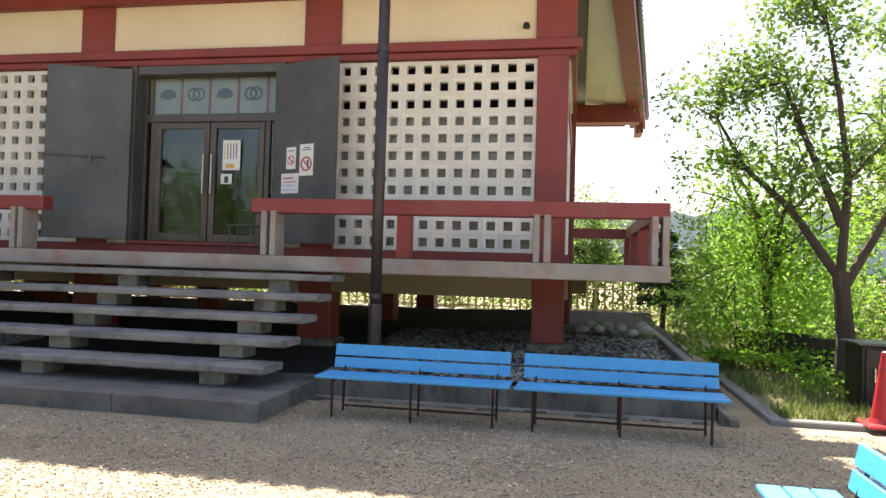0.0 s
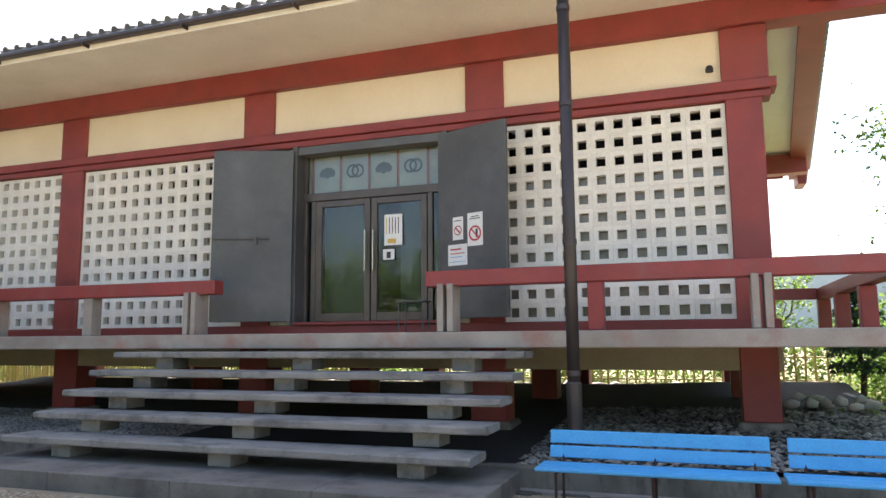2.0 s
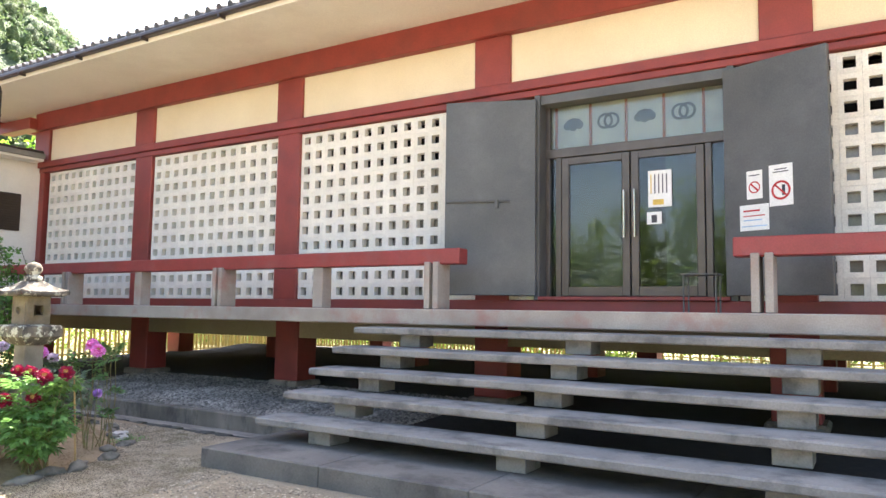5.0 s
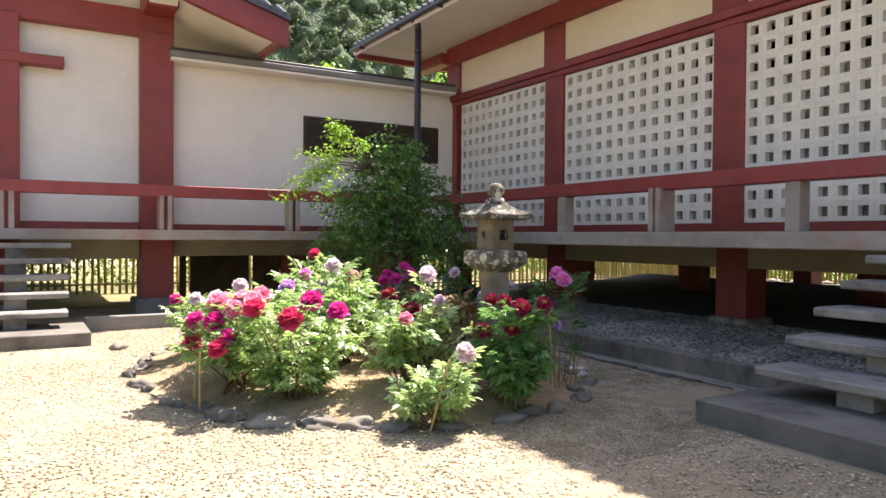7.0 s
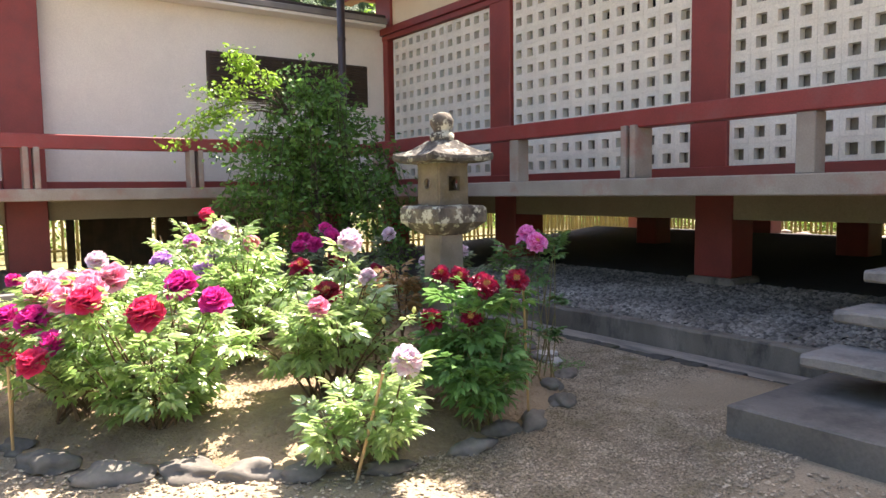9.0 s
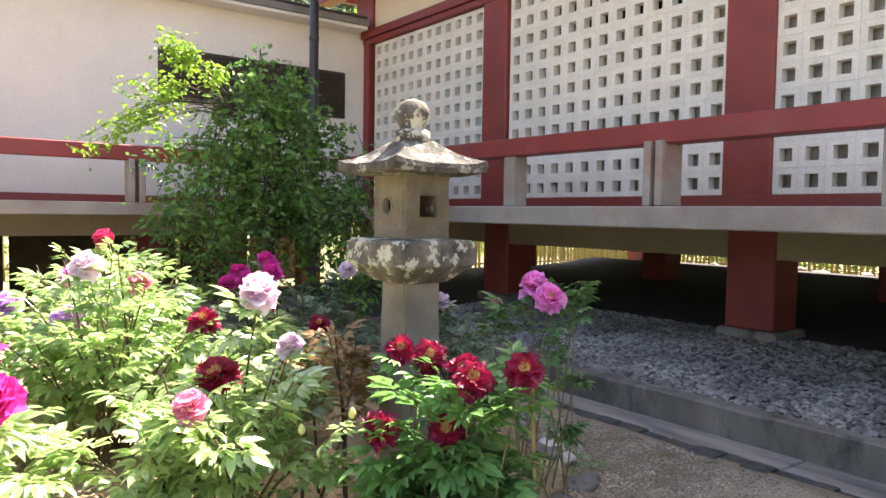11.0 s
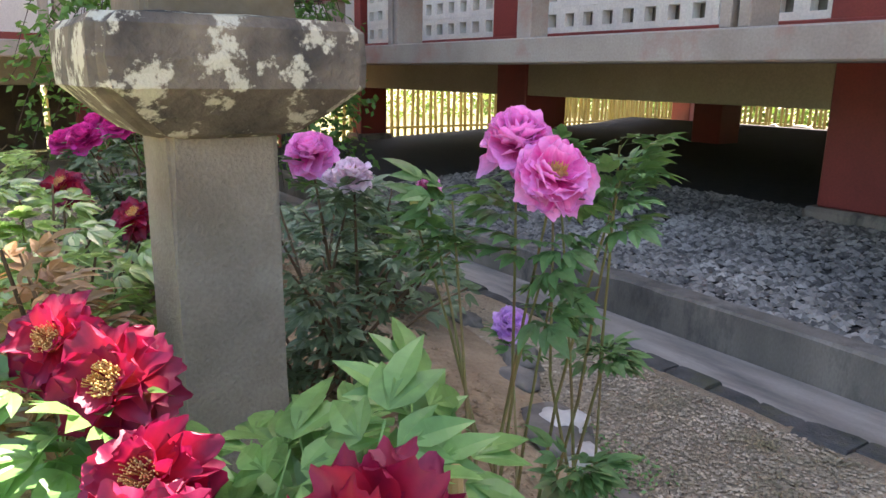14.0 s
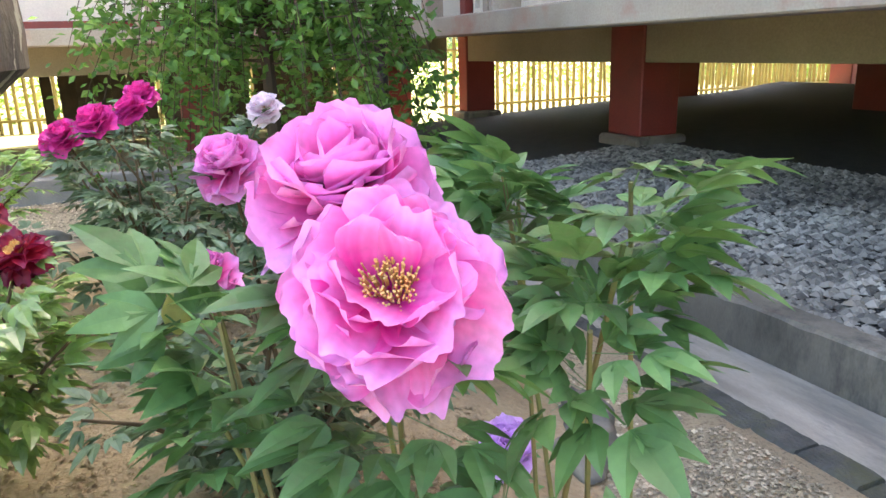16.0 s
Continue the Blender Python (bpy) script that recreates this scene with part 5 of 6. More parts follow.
def bloom_data(material, size, style):
    """The petals of one bloom facing +z, about `size` across, as one mesh."""
    whorls = {
        "full": ((7, 0.5, 86), (8, 0.49, 68), (9, 0.45, 50), (9, 0.4, 33), (8, 0.33, 19), (6, 0.27, 8)),
        "open": ((9, 0.56, 100), (9, 0.55, 80), (8, 0.47, 60), (5, 0.36, 40)),
        "hero": ((8, 0.47, 98), (8, 0.54, 88), (8, 0.54, 74), (8, 0.5, 54), (6, 0.4, 36)),
    }[style]
    big = style == "hero"
    V, F, tones, base = [], [], [], 0
    for wi, (count, length, tilt) in enumerate(whorls):
        for k in range(count):
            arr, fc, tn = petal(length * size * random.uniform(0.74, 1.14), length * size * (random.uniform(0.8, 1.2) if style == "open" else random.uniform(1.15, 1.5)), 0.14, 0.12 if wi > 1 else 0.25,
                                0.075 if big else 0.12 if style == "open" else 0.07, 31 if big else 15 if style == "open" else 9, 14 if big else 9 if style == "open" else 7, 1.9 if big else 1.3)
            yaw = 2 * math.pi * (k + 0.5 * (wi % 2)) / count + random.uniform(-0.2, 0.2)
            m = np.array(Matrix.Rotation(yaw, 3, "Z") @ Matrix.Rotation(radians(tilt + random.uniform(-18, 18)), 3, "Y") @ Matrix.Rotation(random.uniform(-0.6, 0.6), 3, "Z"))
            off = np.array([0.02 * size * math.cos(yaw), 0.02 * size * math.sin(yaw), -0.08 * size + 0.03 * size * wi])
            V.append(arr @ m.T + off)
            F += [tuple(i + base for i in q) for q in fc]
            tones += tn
            base += len(arr)
    me = bpy.data.meshes.new("petals")
    me.from_pydata([tuple(v) for v in np.concatenate(V)], [], F)
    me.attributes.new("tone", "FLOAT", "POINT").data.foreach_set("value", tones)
    me.materials.append(material)
    me.shade_smooth()
    return me


STAMENS = stamen_mesh(0.155, 150)
STAMENS_BIG = stamen_mesh(0.145, 190)
BLOOMS = {}
for key, material, style in (("pink", PINK, "full"), ("rose", ROSE, "full"), ("salmon", SALMON, "full"), ("magenta", MAGENTA, "full"), ("crimson", CRIMSON, "open"),
                             ("scarlet", SCARLET, "open"), ("pale", PALE, "full"), ("lilac", LILAC, "full"), ("hero", PINK, "hero")):
    BLOOMS[key] = [bloom_data(material, 0.16, style) for _ in range(2 if key != "hero" else 1)]
COLOUR_WORDS = {"pink": "bright pink", "rose": "deep rose", "salmon": "salmon pink", "magenta": "magenta", "crimson": "dark crimson", "scarlet": "deep red", "pale": "pale pink", "lilac": "lilac", "hero": "large bright pink"}


def on_path(x, y):
    """The trodden strip along the east side of the bed stays clear."""
    return 4.0 < y < 5.7 and x > -9.02 - 0.72 * (y - 4.72)


def peony(base, height, spread, blooms, stems, leaf, label, seed, size=0.21, low=0.42, buds=(), tips=(), lift=0.25, most=15):
    """A tree peony: woody stems, compound leaves and the given blooms (x, y, z, size, kind, lean)."""
    rnd = random.Random(seed)
    z0 = GROUND + bed_height(*base) - 0.02
    p = thing("peony_bush", (base[0], base[1], z0), label, "peony", "peonies in the bed")
    W, Rm = [], []
    tops = [Vector(b[:3]) for b in blooms] + [Vector(b) for b in buds] + [Vector(b) for b in tips]
    marked = len(tops)
    stems = int(stems * 1.15)
    for i in range(stems):
        a = 2.399 * i + rnd.uniform(-0.3, 0.3)
        r = spread * math.sqrt((i + 0.6) / stems)
        tops.append(Vector((base[0] + r * math.cos(a), base[1] + r * math.sin(a), z0 + height * (1 - 0.4 * (r / spread) ** 2) * rnd.uniform(0.86, 1.12))))
    for i, top in enumerate(tops):
        a = rnd.uniform(0, 6.28)
        foot = Vector((base[0] + 0.1 * math.cos(a), base[1] + 0.1 * math.sin(a), z0))
        end = top - Vector((0, 0, 0.035))
        mid = foot.lerp(end, 0.45) + Vector((rnd.uniform(-0.05, 0.05), rnd.uniform(-0.05, 0.05), 0.04))
        pts = [foot, foot.lerp(mid, 0.5), mid, mid.lerp(end, 0.5) + Vector((0, 0, 0.02)), end]
        part("stem", tube(pts, 0.0055 if tips else 0.009, 0.0022 if tips else 0.0035, 5), GREEN_STEM if tips else STEM, p)
        n = 16 if i >= marked else 4 if len(blooms) <= i < len(blooms) + len(buds) else most
        for k in range(n):
            s = low + (0.95 - low) * (k + rnd.random()) / n
            if i < marked and k >= most // 2:
                s = rnd.uniform(max(low, 0.78), 0.96)
            if i >= len(blooms) + len(buds) and i < marked and k >= most - 3:
                s = rnd.uniform(0.96, 1.0)
            q = s * 4
            j = min(3, int(q))
            at = pts[j].lerp(pts[j + 1], q - j)
            out = math.atan2(at.y - base[1], at.x - base[0]) + rnd.uniform(-1.5, 1.5) + (math.pi if rnd.random() < 0.15 else 0)
            sc = size * rnd.uniform(0.75, 1.15)
            if i < len(blooms) and s > 0.9 and sc > 0.15:
                sc = 0.15
            if on_path(at.x + sc * math.cos(out), at.y + sc * math.sin(out)):
                continue
            W.append(at)
            Rm.append(turn_matrix(out, rnd.uniform(-0.65, 0.65), -rnd.uniform(-0.45, 0.6) - lift if s > 0.6 else rnd.uniform(-0.5, 0.35), sc))
    V, F = scatter(LEAF_V, LEAF_F, W, Rm)
    ob = raw("leaves", V, F, leaf, p, smooth=False)
    ob["kind"] = "stuff"
    for i, (x, y, z, s, kind, lean) in enumerate(blooms):
        d = Vector((lean[0], lean[1], 1.0)).normalized()
        m = Matrix.Translation((x, y, z - 0.02)) @ d.to_track_quat("Z", "Y").to_matrix().to_4x4() @ pose(0, 0, 0, 0, 0, 47 * i) @ Matrix.Diagonal((s / 0.16, s / 0.16, s / 0.16, 1))
        f = piece("flower", BLOOMS[kind][(i + seed) % len(BLOOMS[kind])], m, p)
        f["label"] = COLOUR_WORDS[kind] + " peony bloom"
        if kind in ("crimson", "scarlet", "hero", "pale", "salmon"):
            st = new("stamen_cluster", STAMENS_BIG if kind == "hero" else STAMENS)
            st.parent = f
            st["kind"] = "stuff"
    for b in buds:
        bm = turned([(0.003, -0.018), (0.011, -0.01), (0.014, 0.002), (0.01, 0.013), (0.005, 0.021), (0.0015, 0.024)], 10, b, wobble=0.18)
        part("bud", bm, BUD, p, "greenish yellow closed bud", smooth=True)
    return p


T = (0.5, -0.45)
peony((-11.25, 3.1), 0.78, 0.55, [(-11.12, 2.89, 0.8, 0.20, "magenta", T), (-11.4, 2.8, 0.79, 0.19, "magenta", T), (-11.41, 2.78, 0.6, 0.18, "rose", T), (-10.95, 2.95, 0.68, 0.18, "magenta", T), (-11.6, 3.0, 0.9, 0.18, "pale", T), (-11.25, 2.95, 0.95, 0.20, "salmon", T), (-11.05, 3.05, 0.9, 0.19, "salmon", T), (-10.8, 2.85, 0.62, 0.17, "rose", T)], 12, LEAF_SUN, "peony bush with magenta blooms in sun", 1)
peony((-10.75, 3.5), 0.8, 0.55, [(-10.64, 3.4, 0.85, 0.22, "rose", T), (-10.3, 3.68, 0.93, 0.18, "magenta", T), (-10.84, 3.65, 0.97, 0.22, "magenta", T), (-10.62, 3.09, 0.95, 0.19, "rose", T), (-10.85, 3.15, 0.98, 0.20, "salmon", T)], 15, LEAF_SUN, "peony bush with rose and magenta blooms in sun", 2, low=0.2)
peony((-12.0, 3.5), 0.9, 0.62, [(-12.05, 3.23, 0.88, 0.22, "salmon", T), (-12.23, 3.9, 1.0, 0.18, "lilac", T), (-11.75, 3.3, 0.93, 0.20, "salmon", T), (-12.4, 3.2, 0.9, 0.18, "pale", T), (-11.5, 3.4, 0.98, 0.20, "salmon", T), (-12.6, 3.5, 1.0, 0.18, "pale", T), (-11.99, 4.15, 0.94, 0.18, "lilac", T)], 12, LEAF_SUN, "peony bush with salmon and lilac blooms", 3)
peony((-13.2, 3.4), 0.8, 0.6, [(-13.5, 3.0, 0.8, 0.15, "magenta", T), (-12.9, 3.1, 0.85, 0.15, "pale", T)], 12, LEAF_SUN, "leafy peony bush at the far end of the bed", 4)
peony((-11.75, 4.3), 1.08, 0.55, [(-11.67, 4.19, 1.24, 0.17, "pale", T), (-11.42, 4.7, 0.96, 0.16, "scarlet", T), (-11.9, 4.5, 1.12, 0.15, "salmon", T)], 16, LEAF_SUN, "tall peony bush with white-pink blooms", 5)
peony((-13.2, 4.6), 1.12, 0.75, [(-13.3, 4.6, 1.32, 0.15, "rose", T)], 18, LEAF_SUN, "tall peony bush with one rose bloom", 6)
peony((-10.5, 4.45), 0.85, 0.55, [(-10.43, 4.42, 0.89, 0.17, "crimson", T), (-10.45, 4.3, 0.71, 0.15, "scarlet", T), (-10.45, 4.6, 1.2, 0.17, "pale", T), (-10.557, 4.783, 0.95, 0.13, "pale", T), (-10.2, 4.25, 0.85, 0.13, "salmon", T)], 15, LEAF_SUN_PALE, "sunlit peony bush with crimson and pale blooms", 7, buds=((-9.95, 4.75, 0.78), (-10.05, 4.6, 0.72)))
peony((-9.65, 4.25), 0.52, 0.33, [(-9.36, 4.32, 0.68, 0.17, "pale", T)], 10, LEAF_SUN_PALE, "low sunlit peony bush with one pale pink bloom", 8, size=0.2)
D = (1.0, -0.85)
peony((-9.75, 5.05), 0.68, 0.36, [(-9.905, 5.060, 0.985, 0.131, "scarlet", D), (-10.045, 5.020, 0.995, 0.117, "scarlet", D), (-9.595, 5.020, 0.965, 0.135, "scarlet", D), (-9.695, 5.050, 0.980, 0.109, "scarlet", D), (-9.70, 4.985, 0.765, 0.131, "scarlet", D), (-9.855, 4.81, 0.76, 0.131, "scarlet", D), (-9.495, 5.160, 0.995, 0.131, "scarlet", D)], 13, LEAF_MID, "peony bush with deep red open blooms", 9, size=0.22, tips=((-9.62, 5.22, 0.95), (-9.72, 5.16, 0.9), (-9.8, 4.92, 0.86), (-9.8, 5.25, 0.88), (-9.66, 5.3, 0.96), (-9.95, 5.2, 0.82)))
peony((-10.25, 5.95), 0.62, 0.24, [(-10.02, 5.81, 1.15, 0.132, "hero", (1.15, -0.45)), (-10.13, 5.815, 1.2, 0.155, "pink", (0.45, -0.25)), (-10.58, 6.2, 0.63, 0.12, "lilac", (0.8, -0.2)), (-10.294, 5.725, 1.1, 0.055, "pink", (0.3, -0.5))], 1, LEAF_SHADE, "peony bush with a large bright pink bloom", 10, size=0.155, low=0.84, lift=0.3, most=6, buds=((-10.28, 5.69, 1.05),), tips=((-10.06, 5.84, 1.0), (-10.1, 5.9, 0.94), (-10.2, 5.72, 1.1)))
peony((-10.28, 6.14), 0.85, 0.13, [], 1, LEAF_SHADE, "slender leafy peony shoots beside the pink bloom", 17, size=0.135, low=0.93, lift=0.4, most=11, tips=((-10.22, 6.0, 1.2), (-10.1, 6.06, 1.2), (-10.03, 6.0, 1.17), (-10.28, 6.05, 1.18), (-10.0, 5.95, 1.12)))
peony((-11.2, 5.95), 0.78, 0.5, [(-11.16, 5.86, 1.08, 0.16, "pink", T), (-11.05, 5.95, 1.02, 0.13, "pale", T)], 12, LEAF_SHADED_GREY, "shaded peony bush with a pink bloom", 11, size=0.16, low=0.2)
peony((-12.7, 5.8), 0.82, 0.6, [(-13.3, 5.6, 1.04, 0.16, "magenta", T), (-12.58, 5.57, 1.08, 0.16, "magenta", T), (-12.9, 5.7, 1.1, 0.15, "magenta", T), (-13.0, 5.4, 0.98, 0.15, "magenta", T), (-12.75, 5.45, 1.02, 0.16, "magenta", T), (-13.1, 5.75, 1.14, 0.16, "magenta", T), (-12.58, 6.19, 1.09, 0.15, "pale", T)], 13, LEAF_SHADED_GREY, "shaded peony bush with magenta blooms", 12, size=0.18)
peony((-11.5, 5.1), 0.8, 0.45, [(-11.49, 5.4, 0.87, 0.13, "scarlet", T), (-11.9, 5.25, 0.92, 0.15, "scarlet", T)], 12, LEAF_SUN, "peony bush with red blooms behind the lantern", 13)
peony((-12.6, 4.6), 1.02, 0.6, [(-12.5, 4.4, 0.98, 0.15, "lilac", T), (-12.8, 4.3, 1.1, 0.15, "pink", T)], 14, LEAF_SUN, "peony bush in the middle of the bed", 14)
peony((-10.6, 4.98), 1.05, 0.16, [], 5, LEAF_RUST, "thin peony with reddish young leaves", 15, size=0.17, low=0.55)
peony((-12.2, 6.7), 0.7, 0.5, [(-12.4, 6.5, 0.8, 0.13, "pale", T)], 11, LEAF_SHADED_GREY, "shaded leafy peony near the kerb", 16)
for x, y, top, lean in ((-9.62, 5.32, 0.92, (0.06, -0.1)), (-9.8, 5.2, 0.62, (0.0, -0.02)), (-9.4, 4.2, 0.6, (0.12, 0.1)), (-11.0, 2.75, 0.55, (0.02, 0.0)), (-11.35, 2.8, 0.5, (0.02, 0.03))):
    s = thing("bamboo_stake", (x, y, GROUND), "thin tan bamboo stake supporting a peony", "stake", "stakes")
    part("cane", tube([(x - lean[0], y - lean[1], 0.02), (x, y, top)], 0.009, 0.008, 8), STAKE, s)

# ---- shrub over the pipe and corner ----
QUAD = [(0, 0, 0), (0.5, -0.28, 0.06), (1, 0, -0.05), (0.5, 0.28, 0.06)]
QF = [(0, 1, 2), (0, 2, 3)]


def leaf_cloud(points, size, rnd, spread=0.0):
    n = len(points)
    W = np.array(points) + (rnd.normal(0, 1, (n, 3)) * spread if spread else 0)
    R = np.array([turn_matrix(rnd.uniform(0, 6.28), rnd.uniform(-1.2, 1.2), rnd.uniform(-0.2, 1.0), size * rnd.uniform(0.7, 1.3)) for _ in range(n)])
    return scatter(QUAD, QF, W, R)


def drooping_shrub(centre, z_top, radius, n_branch, leaf_size, per, seed, leaf_mat, label):
    rnd = np.random.default_rng(seed)
    s = thing("weeping_shrub", (*centre, GROUND), label, "shrub")
    bm = tube([(*centre, 0.0), (centre[0] + 0.05, centre[1], 0.8), (centre[0] - 0.05, centre[1], 1.7), (centre[0], centre[1], z_top - 0.6)], 0.07, 0.03, 7)
    pts = []
    for b in range(n_branch):
        a = rnd.uniform(0, 6.28)
        r = radius * math.sqrt(rnd.uniform(0.05, 1))
        zs = rnd.uniform(1.2, z_top - 0.12 - 0.85 * (r / radius) ** 2)
        start = Vector((centre[0] + rnd.uniform(-0.05, 0.05), centre[1], min(zs, z_top - 0.6)))
        peak = Vector((centre[0] + 0.75 * r * math.cos(a), centre[1] + 0.75 * r * math.sin(a), zs + 0.3 * (1 - r / radius)))
        end = Vector((centre[0] + r * math.cos(a), centre[1] + r * math.sin(a), max(0.35, zs - rnd.uniform(0.3, 1.5))))
        tube([start, peak, peak.lerp(end, 0.5) + Vector((0.02, 0, 0.05)), end], 0.007, 0.002, 4, bm)
        for k in range(per):
            u = min(1.0, 0.15 + 0.85 * (int(rnd.uniform(0, 9)) + 0.5) / 9 + rnd.normal(0, 0.012))
            p = start.lerp(peak, u * 2) if u < 0.5 else peak.lerp(end, u * 2 - 1)
            pts.append((p.x + rnd.normal(0, 0.075), p.y + rnd.normal(0, 0.075), p.z + rnd.normal(0, 0.045)))
    part("twigwork", bm, BARK, s)["kind"] = "stuff"
    V, F = leaf_cloud(pts, leaf_size, rnd)
    raw("foliage", V, F, leaf_mat, s)["kind"] = "stuff"
    return s


shrub = drooping_shrub((-15.4, 6.75), 3.25, 1.45, 140, 0.085, 80, 5, VINE_LEAF, "dense drooping green shrub before the corner of the halls")
rnd = np.random.default_rng(8)
pts, bm = [], bmesh.new()
for ey, ez, n in ((4.9, 2.15, 5), (5.15, 2.35, 5), (5.3, 2.7, 4), (5.6, 3.12, 6), (5.85, 2.9, 3)):
    for k in range(n):
        a = Vector((-15.35 + rnd.uniform(-0.2, 0.2), 6.4, 2.5))
        e = Vector((-15.3 + rnd.normal(0, 0.25), ey + rnd.normal(0, 0.12), ez + rnd.normal(0, 0.08)))
        mid = a.lerp(e, 0.55) + Vector((0, 0, 0.22))
        tube([a, a.lerp(mid, 0.5) + Vector((0, 0, 0.07)), mid, mid.lerp(e, 0.5) + Vector((0, 0, 0.05)), e], 0.008, 0.002, 4, bm)
        for q in range(46):
            p = mid.lerp(e, (int(rnd.uniform(0, 9)) + 0.5) / 9 + rnd.normal(0, 0.02))
            pts.append((p.x + rnd.normal(0, 0.05), p.y + rnd.normal(0, 0.05), p.z + rnd.normal(0, 0.045)))
part("shoot_twigwork", bm, BARK, shrub)["kind"] = "stuff"
V, F = leaf_cloud(pts, 0.07, rnd)
raw("new_leaves", V, F, VINE_NEW, shrub, "bright yellow-green new leaves")["kind"] = "stuff"


# ---- trees ----
def tree(base, height, crown, seed, label, leaf_mat, n_leaf, leaf_size, trunk_r, lean=(0, 0), weep=0.0, name="tree", limbs=()):
    """Tapered trunk, limbs, twigs and a loose crown of single leaves in clumps."""
    rnd = np.random.default_rng(seed)
    t = thing(name, (*base, GROUND), label, "tree")
    fork = Vector((base[0] + lean[0] * 0.35, base[1] + lean[1] * 0.35, height * 0.32))
    wood = tube([(*base, 0.0), Vector((*base, 0.0)).lerp(fork, 0.5) + Vector((0.05, 0.03, 0)), fork], trunk_r, trunk_r * 0.75, 9)
    tips = []
    def grow(p, d, length, r, depth):
        pts = [p]
        for k in range(3):
            d = (d + Vector(rnd.normal(0, 0.2, 3)) + Vector((0, 0, 0.05 - weep * (2 - depth) * 0.1))).normalized()
            pts.append(pts[-1] + d * length / 3)
        tube(pts, r, r * 0.45, 5 if depth < 2 else 4, wood)
        if depth == 0:
            tips.extend(pts[1:])
            return
        for k in range(3 + (depth == 2)):
            s = pts[1 + (k % 3)]
            nd = (d + Vector(rnd.normal(0, 0.75, 3))).normalized()
            grow(s, nd, length * rnd.uniform(0.55, 0.8), r * 0.5, depth - 1)
    for limb in limbs:
        limb = [Vector(q) for q in limb]
        tube(limb, trunk_r * 0.5, trunk_r * 0.16, 7, wood)
        for u, v in zip(limb, limb[1:]):
            for k in range(2 if v is not limb[-1] else 4):
                grow(v, ((v - u).normalized() + Vector(rnd.normal(0, 0.6, 3))).normalized(), crown * rnd.uniform(0.6, 1.0), trunk_r * 0.16, 1)
    for k in range(0 if limbs else 6):
        a = 6.28 * k / 6 + rnd.uniform(-0.4, 0.4)
        d = Vector((math.cos(a) * crown / height + lean[0] * 0.12, math.sin(a) * crown / height + lean[1] * 0.12, rnd.uniform(0.5, 1.1))).normalized()
        grow(fork - Vector((0, 0, 0.1)), d, height * 0.42, trunk_r * 0.55, 2)
    part("trunk", wood, BARK, t)
    per = max(1, n_leaf // len(tips))
    pts = []
    for p in tips:
        for k in range(per):
            drop = rnd.uniform(0, weep) if weep else 0
            pts.append((p.x + rnd.normal(0, 0.22), p.y + rnd.normal(0, 0.22), max(0.3, p.z + rnd.normal(0, 0.16) - drop)))
    V, F = leaf_cloud(pts, leaf_size, rnd)
    raw("crown", V, F, leaf_mat, t)["kind"] = "stuff"
    return t


tree((3.42, 10.0), 5.0, 0.7, 3, "garden tree with a dark leaning limb and airy sunlit leaves", TREE_LEAF, 8000, 0.1, 0.13, (-0.2, 0.0), limbs=(
    ((3.35, 10.0, 1.5), (2.88, 10.5, 2.45), (2.4, 11.0, 3.06), (2.08, 11.5, 3.9)),
    ((3.35, 10.0, 1.5), (3.5, 10.2, 2.8), (3.4, 10.3, 4.0), (3.3, 10.5, 5.0)),
    ((3.4, 10.0, 1.4), (4.1, 10.2, 2.6), (4.6, 10.5, 3.7), (4.5, 10.8, 4.6)),
    ((3.4, 10.1, 2.2), (3.1, 10.6, 3.4), (2.85, 10.9, 4.3))))
tree((3.05, 12.3), 4.2, 0.85, 12, "weeping tree with bright green hanging leaves", WEEP_LEAF, 15000, 0.08, 0.09, (-0.1, 0.0), weep=1.9)
tree((4.8, 21.0), 3.2, 1.8, 21, "leafy garden tree behind the hall", TREE_LEAF, 6000, 0.12, 0.12)
tree((9.0, 20.0), 7.0, 3.5, 31, "large leafy tree at the garden's back", TREE_LEAF, 10000, 0.17, 0.22)
tree((8.5, 12.5), 6.5, 3.0, 35, "large leafy tree at the garden edge", TREE_LEAF, 9000, 0.15, 0.2)
tree((0.6, 26.0), 4.0, 2.4, 41, "leafy tree behind the hall", TREE_LEAF, 6000, 0.15, 0.13)
tree((-6.0, 28.0), 4.0, 3.0, 43, "leafy tree behind the hall", TREE_LEAF, 6000, 0.16, 0.13)
tree((-28.0, 12.0), 7.0, 3.5, 47, "sunlit tree beyond the corridor roof", WEEP_LEAF, 8000, 0.18, 0.16)
# small clipped pine
pine = thing("pine_tree", (1.9, 16.8, GROUND), "small dark clipped pine in the garden", "pine")
part("trunk", tube([(1.9, 16.8, 0.0), (1.95, 16.8, 0.8), (1.85, 16.8, 1.5), (1.9, 16.8, 2.4)], 0.07, 0.03, 7), BARK, pine)
rnd = np.random.default_rng(77)
pts = []
for z, r in ((0.9, 0.55), (1.25, 0.6), (1.6, 0.5), (1.95, 0.42), (2.3, 0.28)):
    for k in range(700):
        a, q = rnd.uniform(0, 6.28), r * math.sqrt(rnd.uniform(0, 1))
        pts.append((1.9 + q * math.cos(a), 16.8 + q * math.sin(a), z + rnd.normal(0, 0.06) + 0.1 * (1 - q / r)))
V, F = leaf_cloud(pts, 0.1, rnd)
raw("needles", V, F, PINE_LEAF, pine)["kind"] = "stuff"


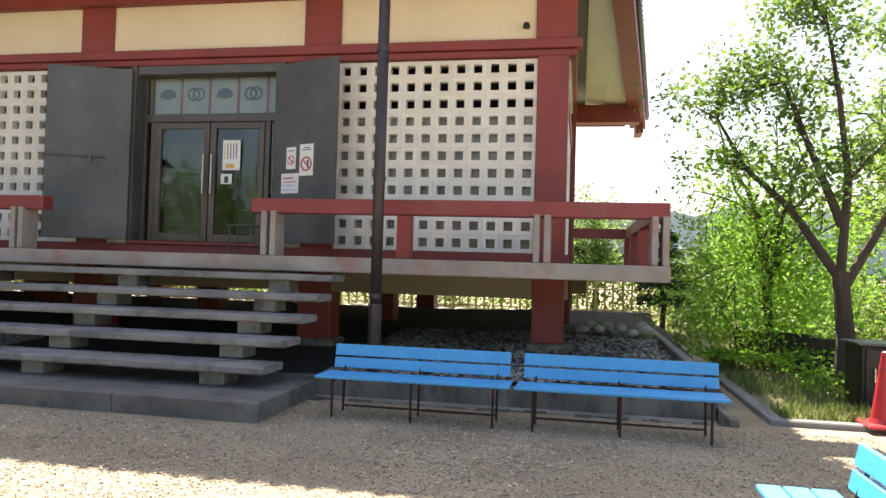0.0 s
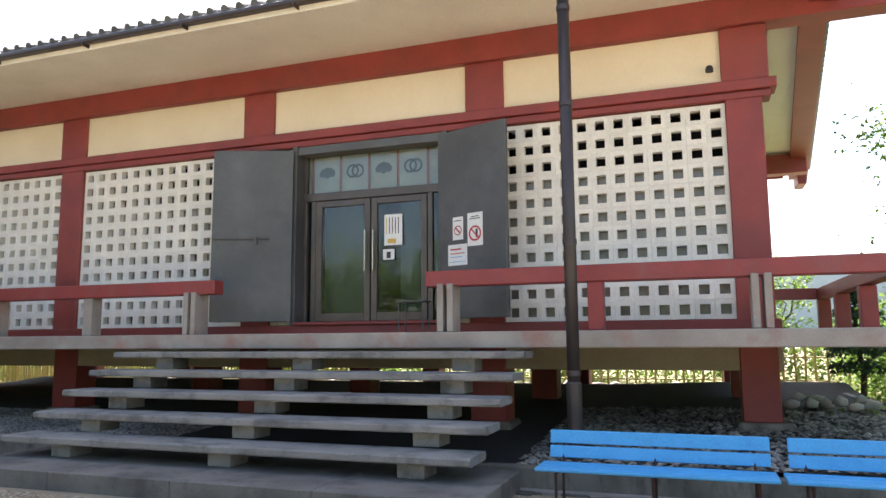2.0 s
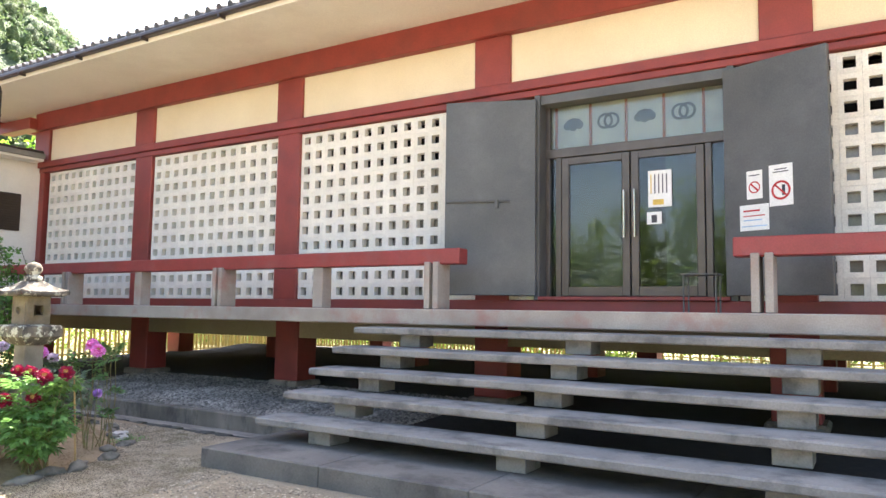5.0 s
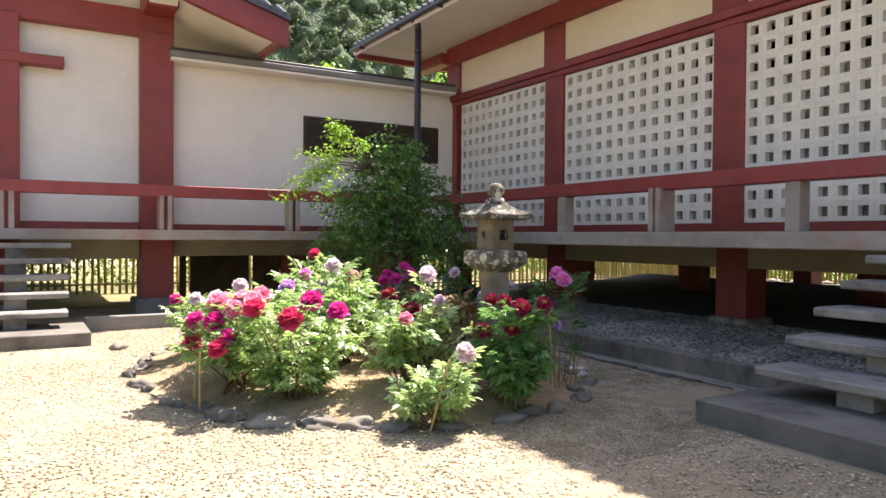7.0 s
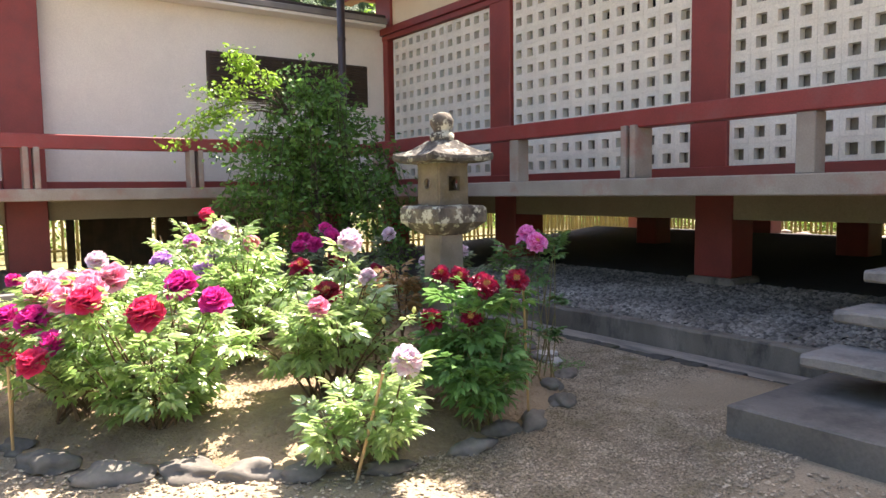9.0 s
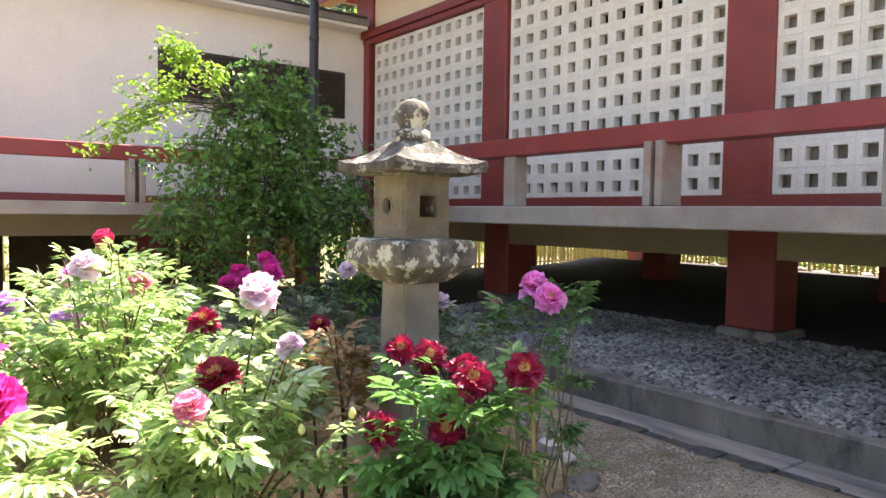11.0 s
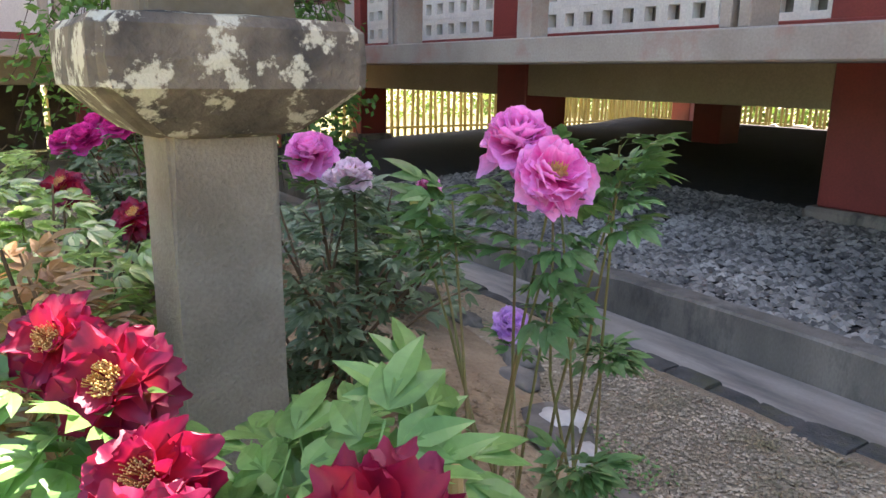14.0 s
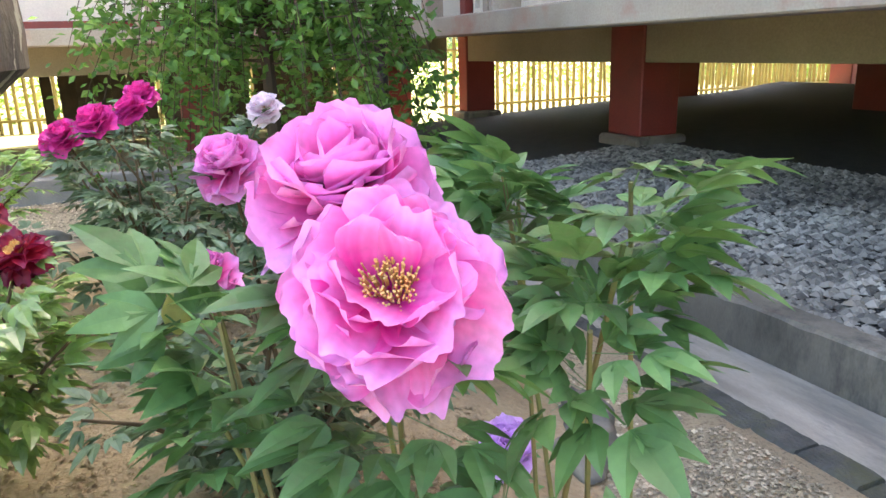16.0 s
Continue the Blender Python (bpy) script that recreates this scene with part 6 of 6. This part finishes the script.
def hedge(name, x0, x1, y0, y1, h, n, seed, material, label, size=0.12):
    rnd = np.random.default_rng(seed)
    pts = [(rnd.uniform(x0, x1), rnd.uniform(y0, y1), 0) for _ in range(n)]
    pts = [(x, y, GROUND + rnd.uniform(0.02, 1) ** 0.7 * h * (0.65 + 0.5 * noise.noise(Vector((x * 0.7, y * 0.7, seed))))) for x, y, _ in pts]
    V, F = leaf_cloud(pts, size, rnd)
    tagged(raw(name, V, F, material), label, "hedge", kind="stuff")


hedge("hedge", -32, -9, 22.0, 24.0, 1.9, 16000, 3, TREE_LEAF, "bright sunlit shrubs behind the bamboo fence", 0.16)
hedge("hedge", -9, 9, 23.4, 26.5, 2.6, 15000, 4, TREE_LEAF, "green garden shrubs behind the hall", 0.15)
hedge("hedge", 2.2, 9, 16.5, 22, 2.3, 14000, 5, TREE_LEAF, "low green shrubs in the garden", 0.13)
hedge("hedge", 2.8, 6.5, 9.0, 11.5, 0.55, 2600, 6, WEEP_LEAF, "low weeds before the board wall", 0.09)
hedge("hedge", -29, -25, -2, 21, 2.2, 9000, 9, TREE_LEAF, "sunlit shrubs beyond the corridor", 0.16)
hedge("hedge", 9, 13, 6, 22, 3.5, 9000, 10, TREE_LEAF, "tall shrubs closing the garden", 0.18)
hedge("hedge", -26, 10, -18, -15, 9.0, 16000, 12, TREE_LEAF, "tall green trees across the court", 0.4)
# low ground plants at the bed's edge
hedge("bed_weeds", -10.95, -10.35, 6.3, 6.75, 0.07, 700, 11, LEAF_MID, "tiny green weeds at the edge of the bed", 0.018)

# ---- distance: wooded mountain and far hills ----
def ridge(u):
    return 84 * math.exp(-((u + 42) / 66) ** 2)


rnd = np.random.default_rng(14)
MC, MD = Vector((-150, 95, 0)), Vector((0.84, -0.54, 0)).normalized()
along = Vector((0.54, 0.84, 0)).normalized()
mv, mf = [], []
NU, NV = 60, 26
for j in range(NV):
    for i in range(NU):
        u, s = -130 + 260 * i / (NU - 1), j / (NV - 1)
        p = MC + along * u + MD * (75 - 110 * s)
        mv.append((p.x, p.y, ridge(u) * math.sin(min(1, s * 1.1) * math.pi / 2) + 4 * noise.noise(Vector((u * 0.04, s * 4, 2))) * s - 1))
for j in range(NV - 1):
    for i in range(NU - 1):
        a = j * NU + i
        mf.append((a, a + 1, a + 1 + NU, a + NU))
tagged(raw("mountain", mv, mf, FOREST, smooth=True), "steep wooded mountain behind the halls", "mountain", kind="structure")
b = bmesh.new()
bmesh.ops.create_icosphere(b, subdivisions=1, radius=1)
ball = np.array([v.co for v in b.verts])
ballf = [tuple(v.index for v in f.verts) for f in b.faces]
b.free()
shapes = []
for k in range(6):
    amp = np.array([1 + 0.7 * noise.noise(Vector(v) * 1.8 + Vector((k * 7, 0, 0))) + 0.5 * noise.noise(Vector(v) * 4.5 + Vector((0, k * 7, 0))) for v in ball])
    shapes.append(ball * amp[:, None])
allv, allf, base = [], [], 0
tufts = []
for k in range(4500):
    u, s = rnd.uniform(-125, 70), rnd.uniform(0.0, 0.97)
    p = MC + along * u + MD * (75 - 110 * s)
    z = ridge(u) * math.sin(min(1, s * 1.1) * math.pi / 2) + 4 * noise.noise(Vector((u * 0.04, s * 4, 2))) * s - 1
    r = 0.8 + 1.6 * rnd.uniform(0, 1) ** 2
    allv.append(shapes[k % 6] * np.array([r, r, r * rnd.uniform(0.8, 1.15)]) + np.array([p.x, p.y, z + r * 0.4]))
    allf += [tuple(i + base for i in f) for f in ballf]
    for q in range(34):
        d = rnd.normal(0, 1, 3)
        d /= np.linalg.norm(d)
        tufts.append((p.x + d[0] * r * 1.25, p.y + d[1] * r * 1.25, z + r * 0.4 + abs(d[2]) * r * 1.2 + rnd.normal(0, 0.3)))
    base += len(ball)
tagged(raw("forest", np.concatenate(allv), allf, FOREST, smooth=True), "dense broadleaf forest covering the mountain", "forest", kind="stuff")
V, F = leaf_cloud(tufts, 0.55, rnd)
tagged(raw("forest_leaves", V, F, TUFT), "small leaf clumps of the mountain forest", "forest", kind="stuff")
hv, hf = [], []
for j in range(2):
    for i in range(80):
        a = radians(-75 + 150 * i / 79)
        r = 900
        hv.append((r * math.sin(a), r * math.cos(a), -5 if j == 0 else 75 + 45 * noise.noise(Vector((i * 0.16, 3, 0))) + 14 * noise.noise(Vector((i * 0.6, 9, 0)))))
for i in range(79):
    hf.append((i, i + 1, 81 + i, 80 + i))
tagged(raw("backdrop", hv, hf, HILL_FAR, smooth=True), "hazy blue far hills", "hills", kind="structure")
